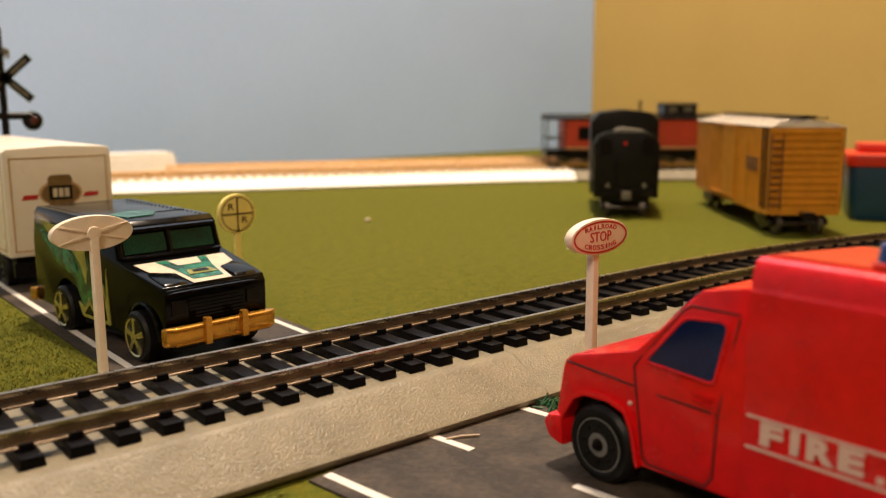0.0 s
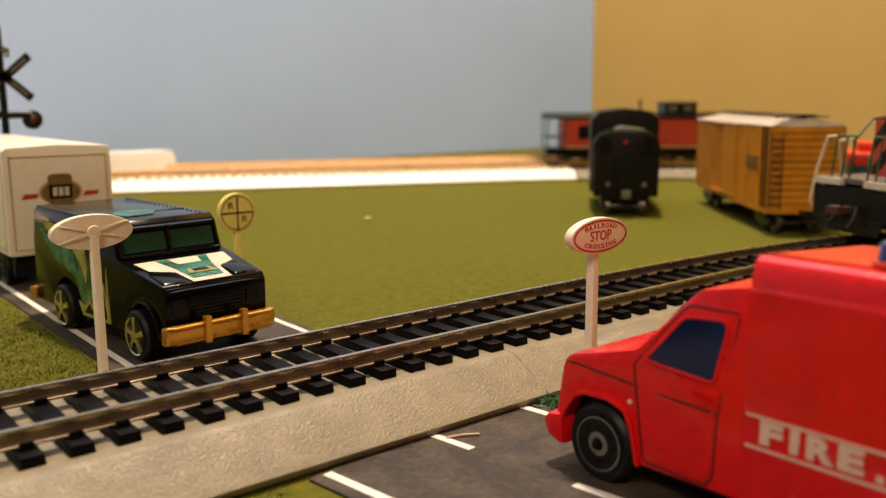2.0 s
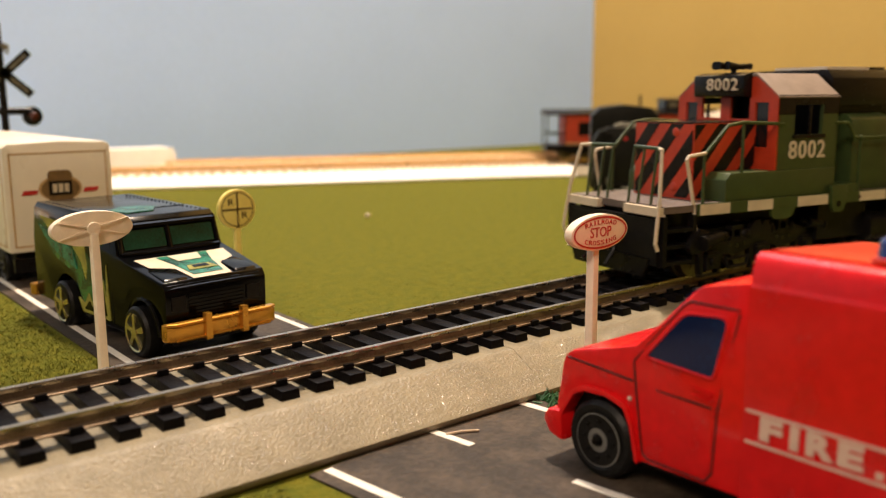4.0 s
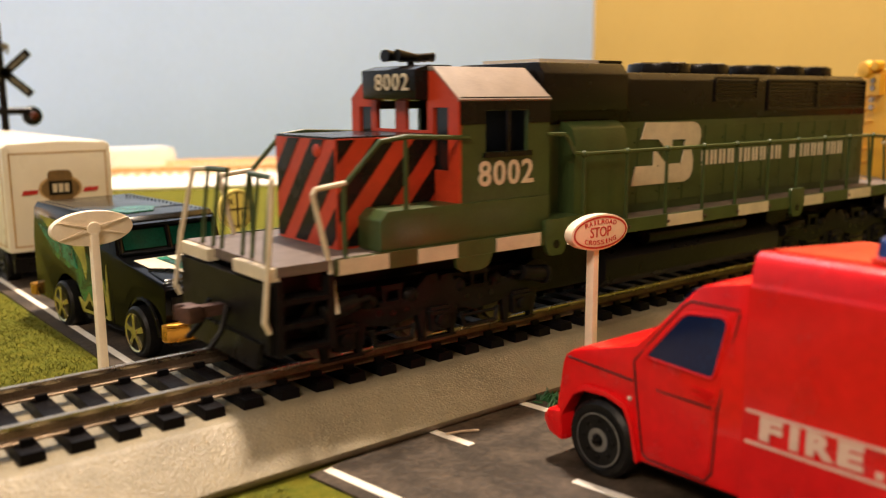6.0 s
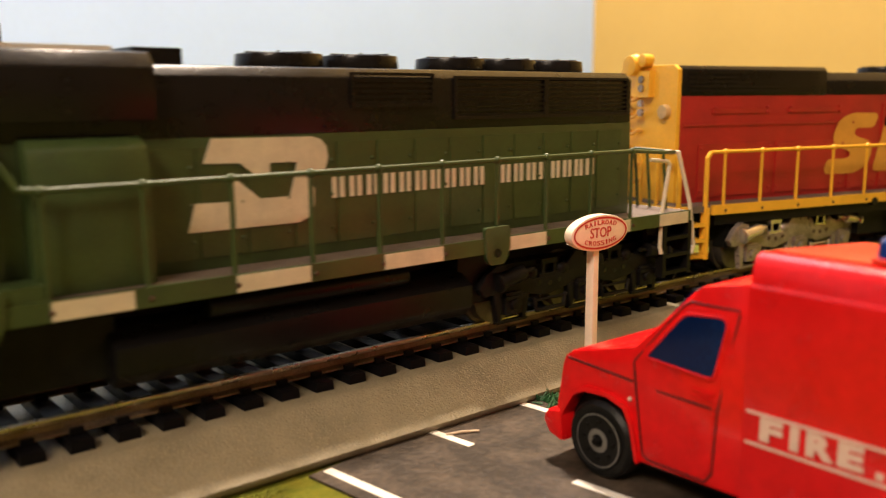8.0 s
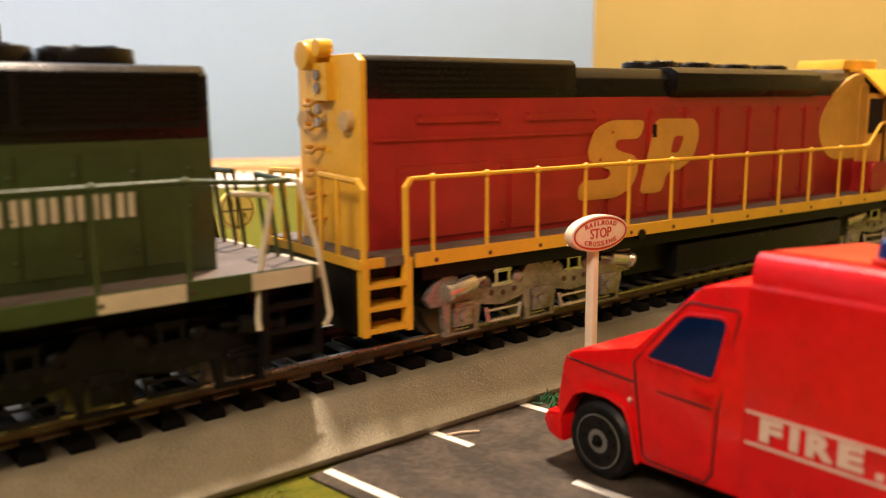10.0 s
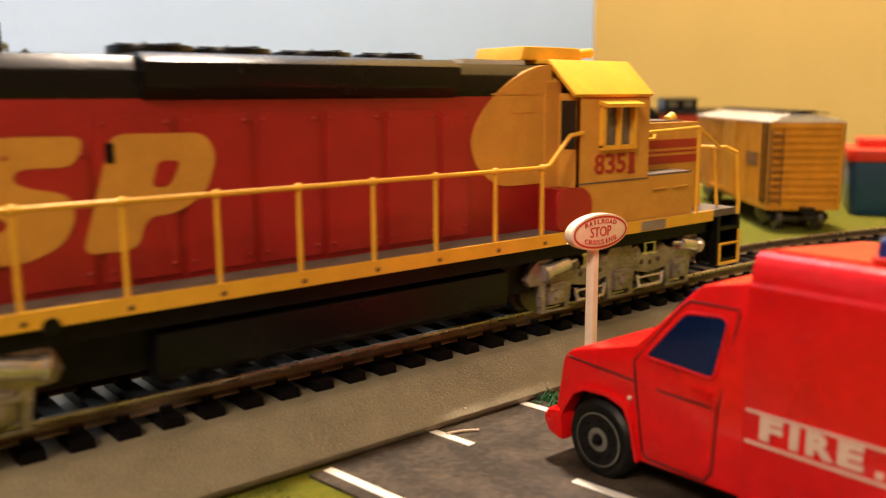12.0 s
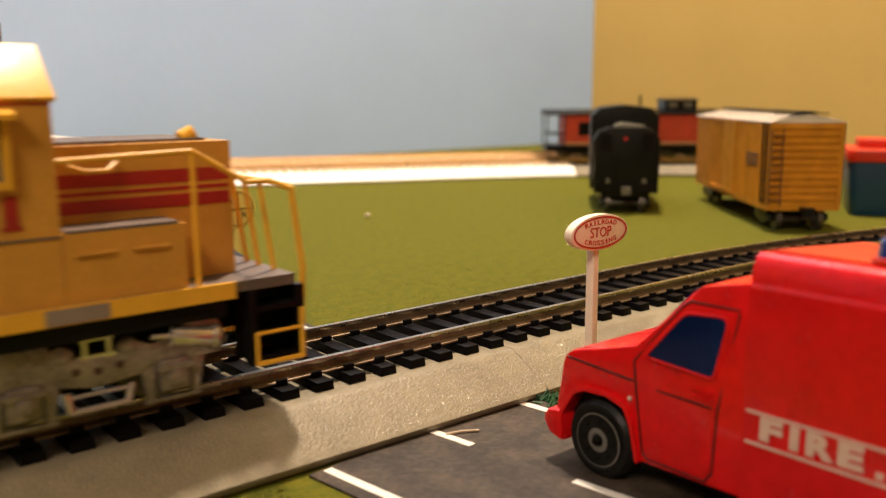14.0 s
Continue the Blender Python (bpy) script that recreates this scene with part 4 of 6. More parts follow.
        bm = bm_new(); box(bm, -105, y0, 36.0, -48, y1, 36.5); part("hood_rib", bm, M["spred"], lo)
        bm = bm_new(); slats(bm, -104, -60, 11.2 * side, 44.2, 49.2, 1.1, 0.25 * side); part("radiator_grille", bm, M["soot"], roof)
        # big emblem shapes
        y0, y1 = sorted((11.38 * side, 11.5 * side))
        def slant(pts, dx):
            return [((x + (z - 22) * 0.30 + dx) * (1 if side < 0 else -1) + (0 if side < 0 else -68), z) for x, z in pts]
        bm = bm_new()
        prism(bm, rounded(slant([(0.3, 22.3), (12, 22.2), (16.2, 24.0), (17.2, 27.6), (15.6, 30.8), (9.8, 32.0), (7.9, 33.0), (8.2, 34.5), (15.4, 34.4), (15.8, 38.4), (5, 38.6), (0.9, 36.9), (0, 32.4), (1.8, 29.8), (7.4, 28.5), (8.9, 27.4), (8, 26.3), (0, 26.4)], -56.8), 1.9), "y", y0, y1)
        part("emblem", bm, M["spgold"], lo, "large golden slanted emblem shape")
        bm = bm_new()
        prism(bm, rounded(slant([(0, 22.4), (7.6, 22.4), (7.6, 26.9), (12, 27.0), (15.9, 29.6), (16.3, 35.0), (13.6, 38.4), (0, 38.6)], -37.6), 1.9), "y", y0, y1)
        p = part("emblem", bm, M["spgold"], lo, "large golden slanted emblem shape")
        y0, y1 = sorted((11.45 * side, 11.58 * side))
        bm = bm_new(); prism(bm, rounded(slant([(7.4, 31.0), (10.0, 31.0), (10.8, 34.6), (7.4, 34.7)], -37.6), 1.0), "y", y0, y1); part("emblem_gap", bm, M["spred"], p)
        bm = bm_new(); box(bm, -33.6, y0, 34.6, -32.4, y1 + 0.1, 37.4); part("latch", bm, M["soot"], p, "small dark hood latch")
        # golden front of the hood with round edge, and red foot of the cab
        y0, y1 = sorted((11.0 * side, 11.2 * side))
        out = [(53.4, 49.3)]
        for k in range(41):   # a round edge that straightens towards the roof
            a = radians(90 + 4.5 * k)
            c, d = max(0.0, -math.cos(a)), math.sin(a)
            if d > 0:
                out.append((52.6 - 20.0 * c ** (2 / 1.62), 35.2 + 14.1 * d ** (2 / 1.62)))
            else:
                out.append((42.6 - 10.0 * c, 35.2 - 8.9 * abs(d)))
        out.append((53.4, 26.3))
        y0, y1 = sorted((10.0 * side, 11.2 * side))
        bm = bm_new(); prism(bm, out, "y", y0, y1); part("golden_panel", bm, M["spgold"], lo, "golden painted hood front with a round edge")
        for x0, x1, z0, z1 in ((37.5, 50.5, 43.6, 43.85), (42.6, 42.8, 28.0, 40.4), (42.8, 48.6, 40.2, 40.4)):
            bm = bm_new(); ys = sorted((11.1 * side, 11.32 * side)); box(bm, x0, ys[0], z0, x1, ys[1], z1); part("panel_seam", bm, M["spgold"], lo)
    for x, z, r in ((-22, 49.4, 6.4), (-9, 49.3, 6.4), (6, 49.1, 6.8), (22, 49.1, 6.4)):
        fan(lo, x, z, r)
    bm = bm_new(); box(bm, 34, -7, 49.2, 50, 7, 50.2); part("roof_hatch", bm, M["boxroof"], roof, "pale weathered roof hatch", soften=0.3)
    # cab
    cab = new("cab"); cab.parent = lo; tagged(cab, "golden yellow cab with awning window")
    bm = bm_new(); prism(bm, hood_section(11.4, 47.5, 1.5, 17.2), "x", 51.5, 56); part("cab_bulkhead", bm, M["spgold"], cab)
    for side in (-1, 1):
        ya, yb = sorted((16 * side, 17 * side))
        bm = bm_new()
        box(bm, 55.5, ya, 17.2, 77, yb, 33.4); box(bm, 55.5, ya, 41.0, 77, yb, 44.0); box(bm, 55.5, ya, 33.4, 62.0, yb, 41.0); box(bm, 71.0, ya, 33.4, 77, yb, 41.0)
        part("cab_side", bm, M["spgold"], cab, "golden cab side wall")
        bm = bm_new()
        ys = sorted((16.9 * side, 18.0 * side))
        for a, b, c, d in ((61.2, 71.8, 32.6, 33.5), (61.2, 62.1, 33, 41.4), (70.9, 71.8, 33, 41.4), (66.3, 66.8, 33, 41)):
            box(bm, a, ys[0], c, b, ys[1], d)
        prism(bm, [(16.9 * side, 41.6), (19.4 * side, 41.0), (19.4 * side, 41.7), (16.9 * side, 42.4)], "x", 60.8, 72.4)
        part("window_awning", bm, M["spyellow"], cab, "yellow window frame with awning")
        bm = bm_new(); ys = sorted((16.2 * side, 16.6 * side)); box(bm, 62.0, ys[0], 33.4, 71, ys[1], 41); part("window_pane", bm, M["sidepane"], cab, "shiny cab window pane, grey for its pale reflection")
        for z in (42.75, 43.4):
            bm = bm_new(); ys = sorted((16.95 * side, 17.12 * side)); box(bm, 55.8, ys[0], z, 76.8, ys[1], z + 0.26); part("pin_stripe", bm, M["spred"], cab, "thin red painted stripe")
        bm = bm_new(); ys = sorted((17 * side, 17.15 * side)); box(bm, 55.5, ys[0], 26.0, 77, ys[1], 26.3); part("cab_seam", bm, M["deck"], cab)
        m8 = at_mm(66.4, 17.06 * side, 29.6, 90, 0, 0 if side < 0 else 180)
        digits("road_digit", "8351", 5.6, 2.9, 3.35, M["spred"], cab, m8, "red road number digit", offset=0.06)
        for u, v, w in ((5.0, -1.9, 2.3), (1.9, 1.75, 1.9)):   # slab feet of the digits
            bm = bm_new(); box(bm, u - w / 2, v - 0.28, -0.1, u + w / 2, v + 0.28, 0.1); part("digit_serif", bm, M["spred"], cab, at=m8)
        bm = bm_new()
        prism(bm, [(p[0] + 54.2, p[1] + 21.6) for p in rounded([(-5, -4.2), (2.0, -3.8), (5.0, -1.4), (5.0, 1.8), (2.6, 4.0), (-3.6, 4.0), (-5, 2.6)], 1.8)], "y", *sorted((16.6 * side, 17.3 * side)))
        part("red_roundel", bm, M["spred"], cab, "red rounded paint patch")
        bm = bm_new(); ys = sorted((11 * side, 17 * side)); box(bm, 50.4, ys[0], 17.2, 55.4, ys[1], 25.4); part("battery_box", bm, M["spred"], lo, soften=0.9)
    bm = bm_new()
    prism(bm, [(-17.5, 43.6), (-10.2, 50.4), (10.2, 50.4), (17.5, 43.6), (17.0, 43.0), (9.8, 49.6), (-9.8, 49.6), (-17.0, 43.0)], "x", 53.5, 77.6)
    part("cab_roof", bm, M["spyellow"], cab, "bright yellow cab roof with sloped sides", soften=0.15)
    bm = bm_new(); box(bm, 76.2, -17, 17.2, 77, 17, 43.8); prism(bm, [(-17, 43.8), (-10, 50), (10, 50), (17, 43.8)], "x", 76.2, 77); part("cab_front", bm, M["spgold"], cab)
    for ya, yb in ((-17, -11), (11, 17)):
        bm = bm_new(); box(bm, 55.5, ya, 17.2, 56.3, yb, 43.8); cb = part("cab_back", bm, M["spgold"], cab)
        bm = bm_new(); ym = (ya + yb) / 2; box(bm, 55.3, ym - 1.9, 33.0, 55.6, ym + 1.9, 42.4); part("door_window", bm, M["darkpane"], cb, "dark narrow door window")
    bm = bm_new(); prism(bm, [(49, 50.3), (50, 53.0), (66, 53.0), (67, 50.3)], "y", -7, 7); part("air_conditioner", bm, M["spyellow"], cab, "yellow roof air conditioner", soften=0.4)
    bm = bm_new()
    for y in (-2, 0, 2): rod(bm, (70, y, 52.2), (75, y, 52.4), 0.45, 1.1, n=10)
    box(bm, 69.4, -2.6, 50.3, 70.6, 2.6, 52.6); part("air_horn", bm, M["spyellow"], lo, "yellow air horn")
    # nose
    bm = bm_new(); box(bm, 77, -10.6, 17.2, 103.7, 10.6, 37.2)
    nose = part("nose", bm, M["spgold"], lo, "golden short hood with red stripes", soften=1.0)
    bm = bm_new(); box(bm, 79, -8, 37.1, 101, 8, 37.6); part("nose_top", bm, M["deck"], nose)
    bm = bm_new(); rod(bm, (98, -6, 37.4), (100, -6, 38.4), 1.2, n=12); part("bell", bm, M["spyellow"], nose)
    for side in (-1, 1):
        ys = sorted((10.5 * side, 10.75 * side))
        for z0, z1 in ((28.0, 29.8), (30.4, 30.9), (31.5, 33.4)):
            bm = bm_new(); box(bm, 77.2, ys[0], z0, 103.2, ys[1], z1); part("nose_stripe", bm, M["spred"], nose, "red painted stripe")
        ys = sorted((10.6 * side, 16.9 * side))
        bm = bm_new(); box(bm, 77.1, ys[0], 17.2, 93.5, ys[1], 26.4); bb = part("battery_box", bm, M["spgold"], lo, "golden battery box beside the nose", soften=0.4)
        bm = bm_new(); box(bm, 77.6, ys[0], 26.35, 92.6, ys[1] , 26.8); part("box_lid", bm, M["deck"], bb)
        bm = bm_new()
        for x in (78.5, 86): wire(bm, [(x, 17.2 * side, 23.6), (x + 5, 17.2 * side, 23.6)], 0.25)
        part("lid_handle", bm, M["spgold"], bb)
        bm = bm_new(); wire(bm, [(80, 11.6 * side, 34.6), (82, 12.2 * side, 33.8), (85, 12.2 * side, 33.8), (86.5, 11.2 * side, 34.8)], 0.35); part("grab_iron", bm, M["spyellow"], nose)
        bm = bm_new()
        wire(bm, [(77, 16.6 * side, 35.6), (95, 16.8 * side, 36.2), (103, 17 * side, 31.4), (106, 17 * side, 31.4)], 0.42)
        rod(bm, (95, 16.9 * side, 17.2), (95, 16.9 * side, 36.2), 0.4, n=7)
        part("handrail", bm, M["spyellow"], lo)
        bm = bm_new(); wire(bm, [(111, 17 * side, 5), (111.6, 17.2 * side, 18), (110.2, 17.0 * side, 30), (107.5, 15.5 * side, 31.2), (106, 13, 31.2) if side > 0 else (106, -13, 31.2)], 0.5); part("grab_rail", bm, M["spyellow"], lo)
    # platforms
    steps(lo, 102.5, 110.5, M["black"], M["underframe"], 15.5)
    steps(lo, -111, -102.4, M["spyellow"], M["black"], 16.8)
    bm = bm_new(); box(bm, 110, -17, 4.5, 111, 17, 15.4); part("pilot", bm, M["black"], lo)
    bm = bm_new(); box(bm, -112, -16, 4.5, -111, 16, 15.4); part("pilot", bm, M["black"], lo)
    bm = bm_new(); box(bm, -112, -17.6, 15.6, -107, 17.6, 17.2); part("end_platform", bm, M["spyellow"], lo, "yellow edged end platform")
    bm = bm_new(); box(bm, -111.4, -16.6, 17.15, -106.9, 16.6, 17.45); part("platform_tread", bm, M["deck"], lo, "grey-brown platform tread")
    for side in (-1, 1):
        bm = bm_new(); wire(bm, [(103, 18.3 * side, 4.2), (103, 18.3 * side, 9), (110.5, 18.3 * side, 9)], 0.3); wire(bm, [(103, 18.4 * side, 4.4), (110.5, 18.4 * side, 4.4), (110.5, 18.4 * side, 12)], 0.4); part("step_edge", bm, M["spyellow"], lo, "yellow step edging")
        bm = bm_new(); wire(bm, [(-102.6, 17.4 * side, 6), (-102.6, 17.4 * side, 28.6), (-101.5, 17.4 * side, 30)], 0.6); part("grab_rail", bm, M["spyellow"], lo)
        bm = bm_new(); wire(bm, [(-110.8, 17.2 * side, 6), (-110.8, 17.2 * side, 28.6), (-111, 16 * side, 30), (-111.5, 4 * side, 30.5)], 0.6)
        rod(bm, (-111.5, 10 * side, 16), (-111.5, 10 * side, 30.3), 0.45, n=7); rod(bm, (-111.5, 4 * side, 16), (-111.5, 4 * side, 30.3), 0.45, n=7)
        part("end_railing", bm, M["spyellow"], lo, "yellow end platform railing")
    bm = bm_new(); wire(bm, [(107, -13, 31.2), (107, -4, 31.2)], 0.42); wire(bm, [(107, 13, 31.2), (107, 4, 31.2)], 0.42)
    er = part("end_railing", bm, M["spyellow"], lo, "yellow end platform railing")
    for y in (-13, -8, -4, 4, 8, 13):
        bm = bm_new(); rod(bm, (109, y, 17), (107, y, 31.2), 0.4, n=7); part("railing_post", bm, M["spyellow"], er)
    coupler(lo, 110, 1); coupler(lo, -111, -1)
    rails_along(lo, (-96.8, -84.8, -72.5, -59.8, -47.2, -33.8, -20.5, -7.3, 6.3, 19.2, 33.0, 45.0), 17.2, 30.0, M["spyellow"],
                ([(-101.5, 17.4, 30)], [(46.8, 17.2, 30.3), (52.6, 17.2, 35.8), (56, 17.2, 36.2)]))
    for x in (-70.6, 71.2):
        loco_truck(lo, x, M["silver"], "weathered silver six-wheel truck")
    return lo


green, red = green_loco(), red_loco()


def loco_pose(s, pivot=70.0):
    """A locomotive whose two trucks stand on the track, its middle s along it."""
    xa, ya, _ = on_track(s - pivot)
    xb, yb, _ = on_track(s + pivot)
    turn = math.degrees(math.atan2(yb - ya, xb - xa))
    return at_mm((xa + xb) / 2, (ya + yb) / 2, RAIL_Z, 0, 0, turn), turn


def motions():
    times = sorted({round(0.25 * i, 3) for i in range(57)})
    for lo, shift in ((green, 0.0), (red, TRAIL)):
        walk(lo, [(t, loco_pose(between(RUN, t) + shift)[0]) for t in times])
    for truck, x, lo in TRUCKS:
        shift = 0.0 if lo is green else TRAIL
        rows = []
        for t in times:
            s = between(RUN, t) + shift
            rows.append((t, at_mm(x, 0, 0, 0, 0, on_track(s + x)[2] - loco_pose(s)[1])))
        walk(truck, rows)
    fine_times = [round(0.1 * i, 3) for i in range(141)]
    for ws in WHEELS:
        x = ws.matrix_basis.translation.x / MM
        walk(ws, [(t, at_mm(x, 0, 5.6, 0, math.degrees((between(RUN, t) - between(RUN, 0)) / 5.6), 0)) for t in fine_times])


# ---- the far tracks, bed whitened for glare ----
BACK_TURN, BEND_S, BEND_R = math.degrees(math.atan2(-0.406, 0.914)), 240.0, 381.0
GREY_S = 303.0   # from here on no glare is painted and the bed keeps its grey


def back_at(s, c, z=0.0):
    """A pose on the far tracks: s along them, c away from the near corner; past BEND_S they bend towards the viewer."""
    a = max(0.0, s - BEND_S) / (BEND_R + c - 457)
    u, v = min(s, BEND_S) + (BEND_R + c - 457) * math.sin(a), c - (BEND_R + c - 457) * (1 - math.cos(a))
    return at_mm(0.406 * v + 0.914 * u, 0.914 * v - 0.406 * u, z, 0, 0, BACK_TURN - math.degrees(a))


def back_sweep(bm, outline, c, s0, s1, steps):
    rings = []
    for i in range(steps + 1):
        m = back_at(s0 + (s1 - s0) * i / steps, c)
        rings.append([bm.verts.new((m @ Vector((0, o * MM, z * MM))) / MM) for o, z in outline])
    k = len(outline)
    for p, q in zip(rings, rings[1:]):
        for i in range(k): bm.faces.new((p[i], p[(i + 1) % k], q[(i + 1) % k], q[i]))
    bm.faces.new(rings[0]), bm.faces.new(rings[-1])
    bmesh.ops.recalc_face_normals(bm, faces=bm.faces)


def back_track(c, s0, s1, name_label):
    top = thing("far_track", name_label, "track", kind="structure")
    s = s0
    while s < s1 - 5:
        e = min(s1, BEND_S if s < BEND_S < s + 228.6 else s + 228.6, GREY_S if s < GREY_S else s1)
        steps = 1 if e <= BEND_S else 16
        bm = bm_new(); back_sweep(bm, BED, c, s + 0.15, e - 0.15, steps)
        part("roadbed", bm, M["whiteglare" if s < GREY_S else "roadbed"], top, "plastic roadbed whitened for lamp glare" if s < GREY_S else "grey plastic roadbed")
        for y in (-8.75, 8.75):
            bm = bm_new(); back_sweep(bm, [(o + y, z) for o, z in RAIL_FOOT], c, s + 0.1, e - 0.1, steps)
            rail = part("rail", bm, M["copper"], top, "brass rail")
            bm = bm_new(); back_sweep(bm, [(o + y, z) for o, z in RAIL_TOP], c, s + 0.1, e - 0.1, steps)
            part("rail_head", bm, M["copper"], rail)
        s = e
    bm = bm_new(); prism(bm, [(-2.0, 6.9), (2.0, 6.9), (1.75, 8.85), (-1.75, 8.85)], "y", -14.2, 14.2)
    tie = mesh_of("tie", bm, M["tan"])
    bm = bm_new(); prism(bm, [(-2.0, 6.9), (2.0, 6.9), (1.75, 8.85), (-1.75, 8.85)], "y", -14.2, 14.2)
    dark_tie = mesh_of("tie", bm, M["tie"])
    k = s0 + 4
    while k < s1 - 4:
        ob = new("tie", tie if k < GREY_S else dark_tie); ob.parent, ob.matrix_basis = top, back_at(k, c)
        k += 6.462


# ties of the whitened stretch, paled for the same glare
M["tan"] = mat("glare_pale_tie", (0.88, 0.74, 0.54), 0.5, var=0.12, scale=300, bump=0.05)


# ---- signs ----
def oval_sign(m, label):
    s = thing("oval_crossing_sign", label, "sign", m, "oval crossing signs")
    bm = bm_new()
    prism(bm, ellipse(15.2, 6.5, 44, 0, 31.2), "y", -0.9, 0.9)
    plate = part("plate", bm, M["signwhite"], s, soften=0.2)
    bm = bm_new(); prism(bm, [(-0.78, 0), (0.78, 0), (0.7, 30.5), (-0.7, 30.5)], "y", -0.1, 1.7); rod(bm, (0, 1.6, 31.2), (0, 0.9, 31.2), 1.3, n=14)
    part("post", bm, M["signwhite"], s, "cream plastic post", soften=0.2)
    bm = bm_new(); box(bm, -3.2, -3, -0.1, 3.2, 3, 0.5); part("foot", bm, M["signwhite"], s, soften=0.2)
    bm = bm_new()
    for a in (24, 156, 204, 336):
        prism(bm, [(7.2 * math.cos(radians(a)), 31.2 + 2.6 * math.sin(radians(a)) * 1.6), (0.3, 31.5), (-0.3, 30.9)], "y", 0.85, 1.25)
    part("rib", bm, M["signwhite"], plate)
    # printed face
    n = 44
    o, i = ellipse(14.3, 5.8, n, 0, 31.2), ellipse(13.5, 5.1, n, 0, 31.2)
    bm = bm_new()
    vo, vi = [bm.verts.new((x, -1.0, z)) for x, z in o], [bm.verts.new((x, -1.0, z)) for x, z in i]
    for k in range(n):
        bm.faces.new((vo[k], vo[(k + 1) % n], vi[(k + 1) % n], vi[k]))
    part("red_border", bm, M["signred"], plate, "thin red printed border")
    words("lettering", "STOP", 2.6, M["signred"], plate, facing_minus_y(0, -0.95, 31.2), 5.6, 0.06, "red word STOP")
    for text, up in (("RAILROAD", 1), ("CROSSING", -1)):
        for k, ch in enumerate(text):
            a = (k - 3.5) * 1.08
            z = 31.2 + up * (1.85 - 0.03 * a * a)
            words("letter", ch, 1.2, M["signred"], plate, at_mm(a, -0.95, z, 90, 0, 0) @ pose(0, 0, 0, 0, 0, -up * a * 3.2), 0.85 if ch != "I" else 0.3, 0.06)
    return s


def round_sign(m):
    s = thing("round_warning_sign", "yellow plastic round railroad warning sign on a post", "sign", m)
    bm = bm_new(); rod(bm, (0, -0.8, 24.4), (0, 0.8, 24.4), 5.5, n=36)
    plate = part("plate", bm, M["signyellow"], s, soften=0.25)
    bm = bm_new(); prism(bm, [(-0.9, 0), (0.9, 0), (0.8, 20), (-0.8, 20)], "y", -0.8, 0.8); part("post", bm, M["signyellow"], s, soften=0.2)
    bm = bm_new(); box(bm, -3, -3, -0.1, 3, 3, 0.5); part("foot", bm, M["signyellow"], s, soften=0.2)
    bm = bm_new(); box(bm, -4.6, -0.95, 24.2, 4.6, -0.75, 24.6); box(bm, -0.2, -0.95, 19.8, 0.2, -0.75, 29.0); part("cross_print", bm, M["signbrown"], plate)
    bm = bm_new(); n = 36
    vo, vi = [bm.verts.new((x, -0.9, z)) for x, z in ellipse(9.6, 9.6, n, 0, 24.4)], [bm.verts.new((x, -0.9, z)) for x, z in ellipse(9.1, 9.1, n, 0, 24.4)]
    for k in range(n): bm.faces.new((vo[k], vo[(k + 1) % n], vi[(k + 1) % n], vi[k]))
    part("ring_print", bm, M["signbrown"], plate)
    words("lettering", "R", 2.6, M["signbrown"], plate, facing_minus_y(-2.0, -0.85, 26.4), 1.7, 0.08)
    words("lettering", "R", 2.6, M["signbrown"], plate, facing_minus_y(2.0, -0.85, 22.6), 1.7, 0.08)


def crossing_signal(m):
    s = thing("crossing_signal", "black railroad crossing flasher with crossbuck", "signal", m)
    bm = bm_new(); rod(bm, (0, 0, 0), (0, 0, 84), 1.7, 1.3, n=14); ball(bm, (0, 0, 84), 1.5, n=12); part("mast", bm, M["black"], s)
    bm = bm_new(); rod(bm, (0, 0, 0), (0, 0, 2), 5, 4, n=20); part("base", bm, M["black"], s, soften=0.3)
    for a in (42, -42):
        bm = bm_new(); box(bm, -13, -0.5, -1.7, 13, 0.3, 1.7)
        b = part("crossbuck_board", bm, M["darkcar"], s, at=at_mm(1, -1.5, 65, 0, a, 0), soften=0.15)
        bm = bm_new(); box(bm, 3, -0.62, -0.6, 11, -0.48, 0.6); box(bm, -11, -0.62, -0.6, -3, -0.48, 0.6); part("board_print", bm, M["steamgrey"], b)
    bm = bm_new(); rod(bm, (-10.5, 0, 49.7), (10.5, 0, 49.7), 1.5, n=10); part("light_bar", bm, M["black"], s)
    for x in (-10.5, 10.5):
        bm = bm_new(); rod(bm, (x, 0.2, 47.6), (x, -0.8, 47.6), 4.0, n=24); rod(bm, (x, -0.8, 47.6), (x, -3, 47.6), 2.3, n=20)
        t = part("target_disc", bm, M["black"], s, soften=0.15)
        bm = bm_new(); ball(bm, (x, -2.6, 47.6), 1.9, (1, 0.5, 1), 14); part("lens", bm, M["lampred"], t, "dark red unlit lens")
    bm = bm_new(); wire(bm, [(1.2, -0.5, 77), (3.4, -1, 76), (3.0, -1, 73), (1.4, -0.5, 74)], 0.35); rod(bm, (1.8, -1, 75.5), (1.8, -2.6, 75.5), 1.3, n=14); part("bell", bm, M["steamgrey"], s)


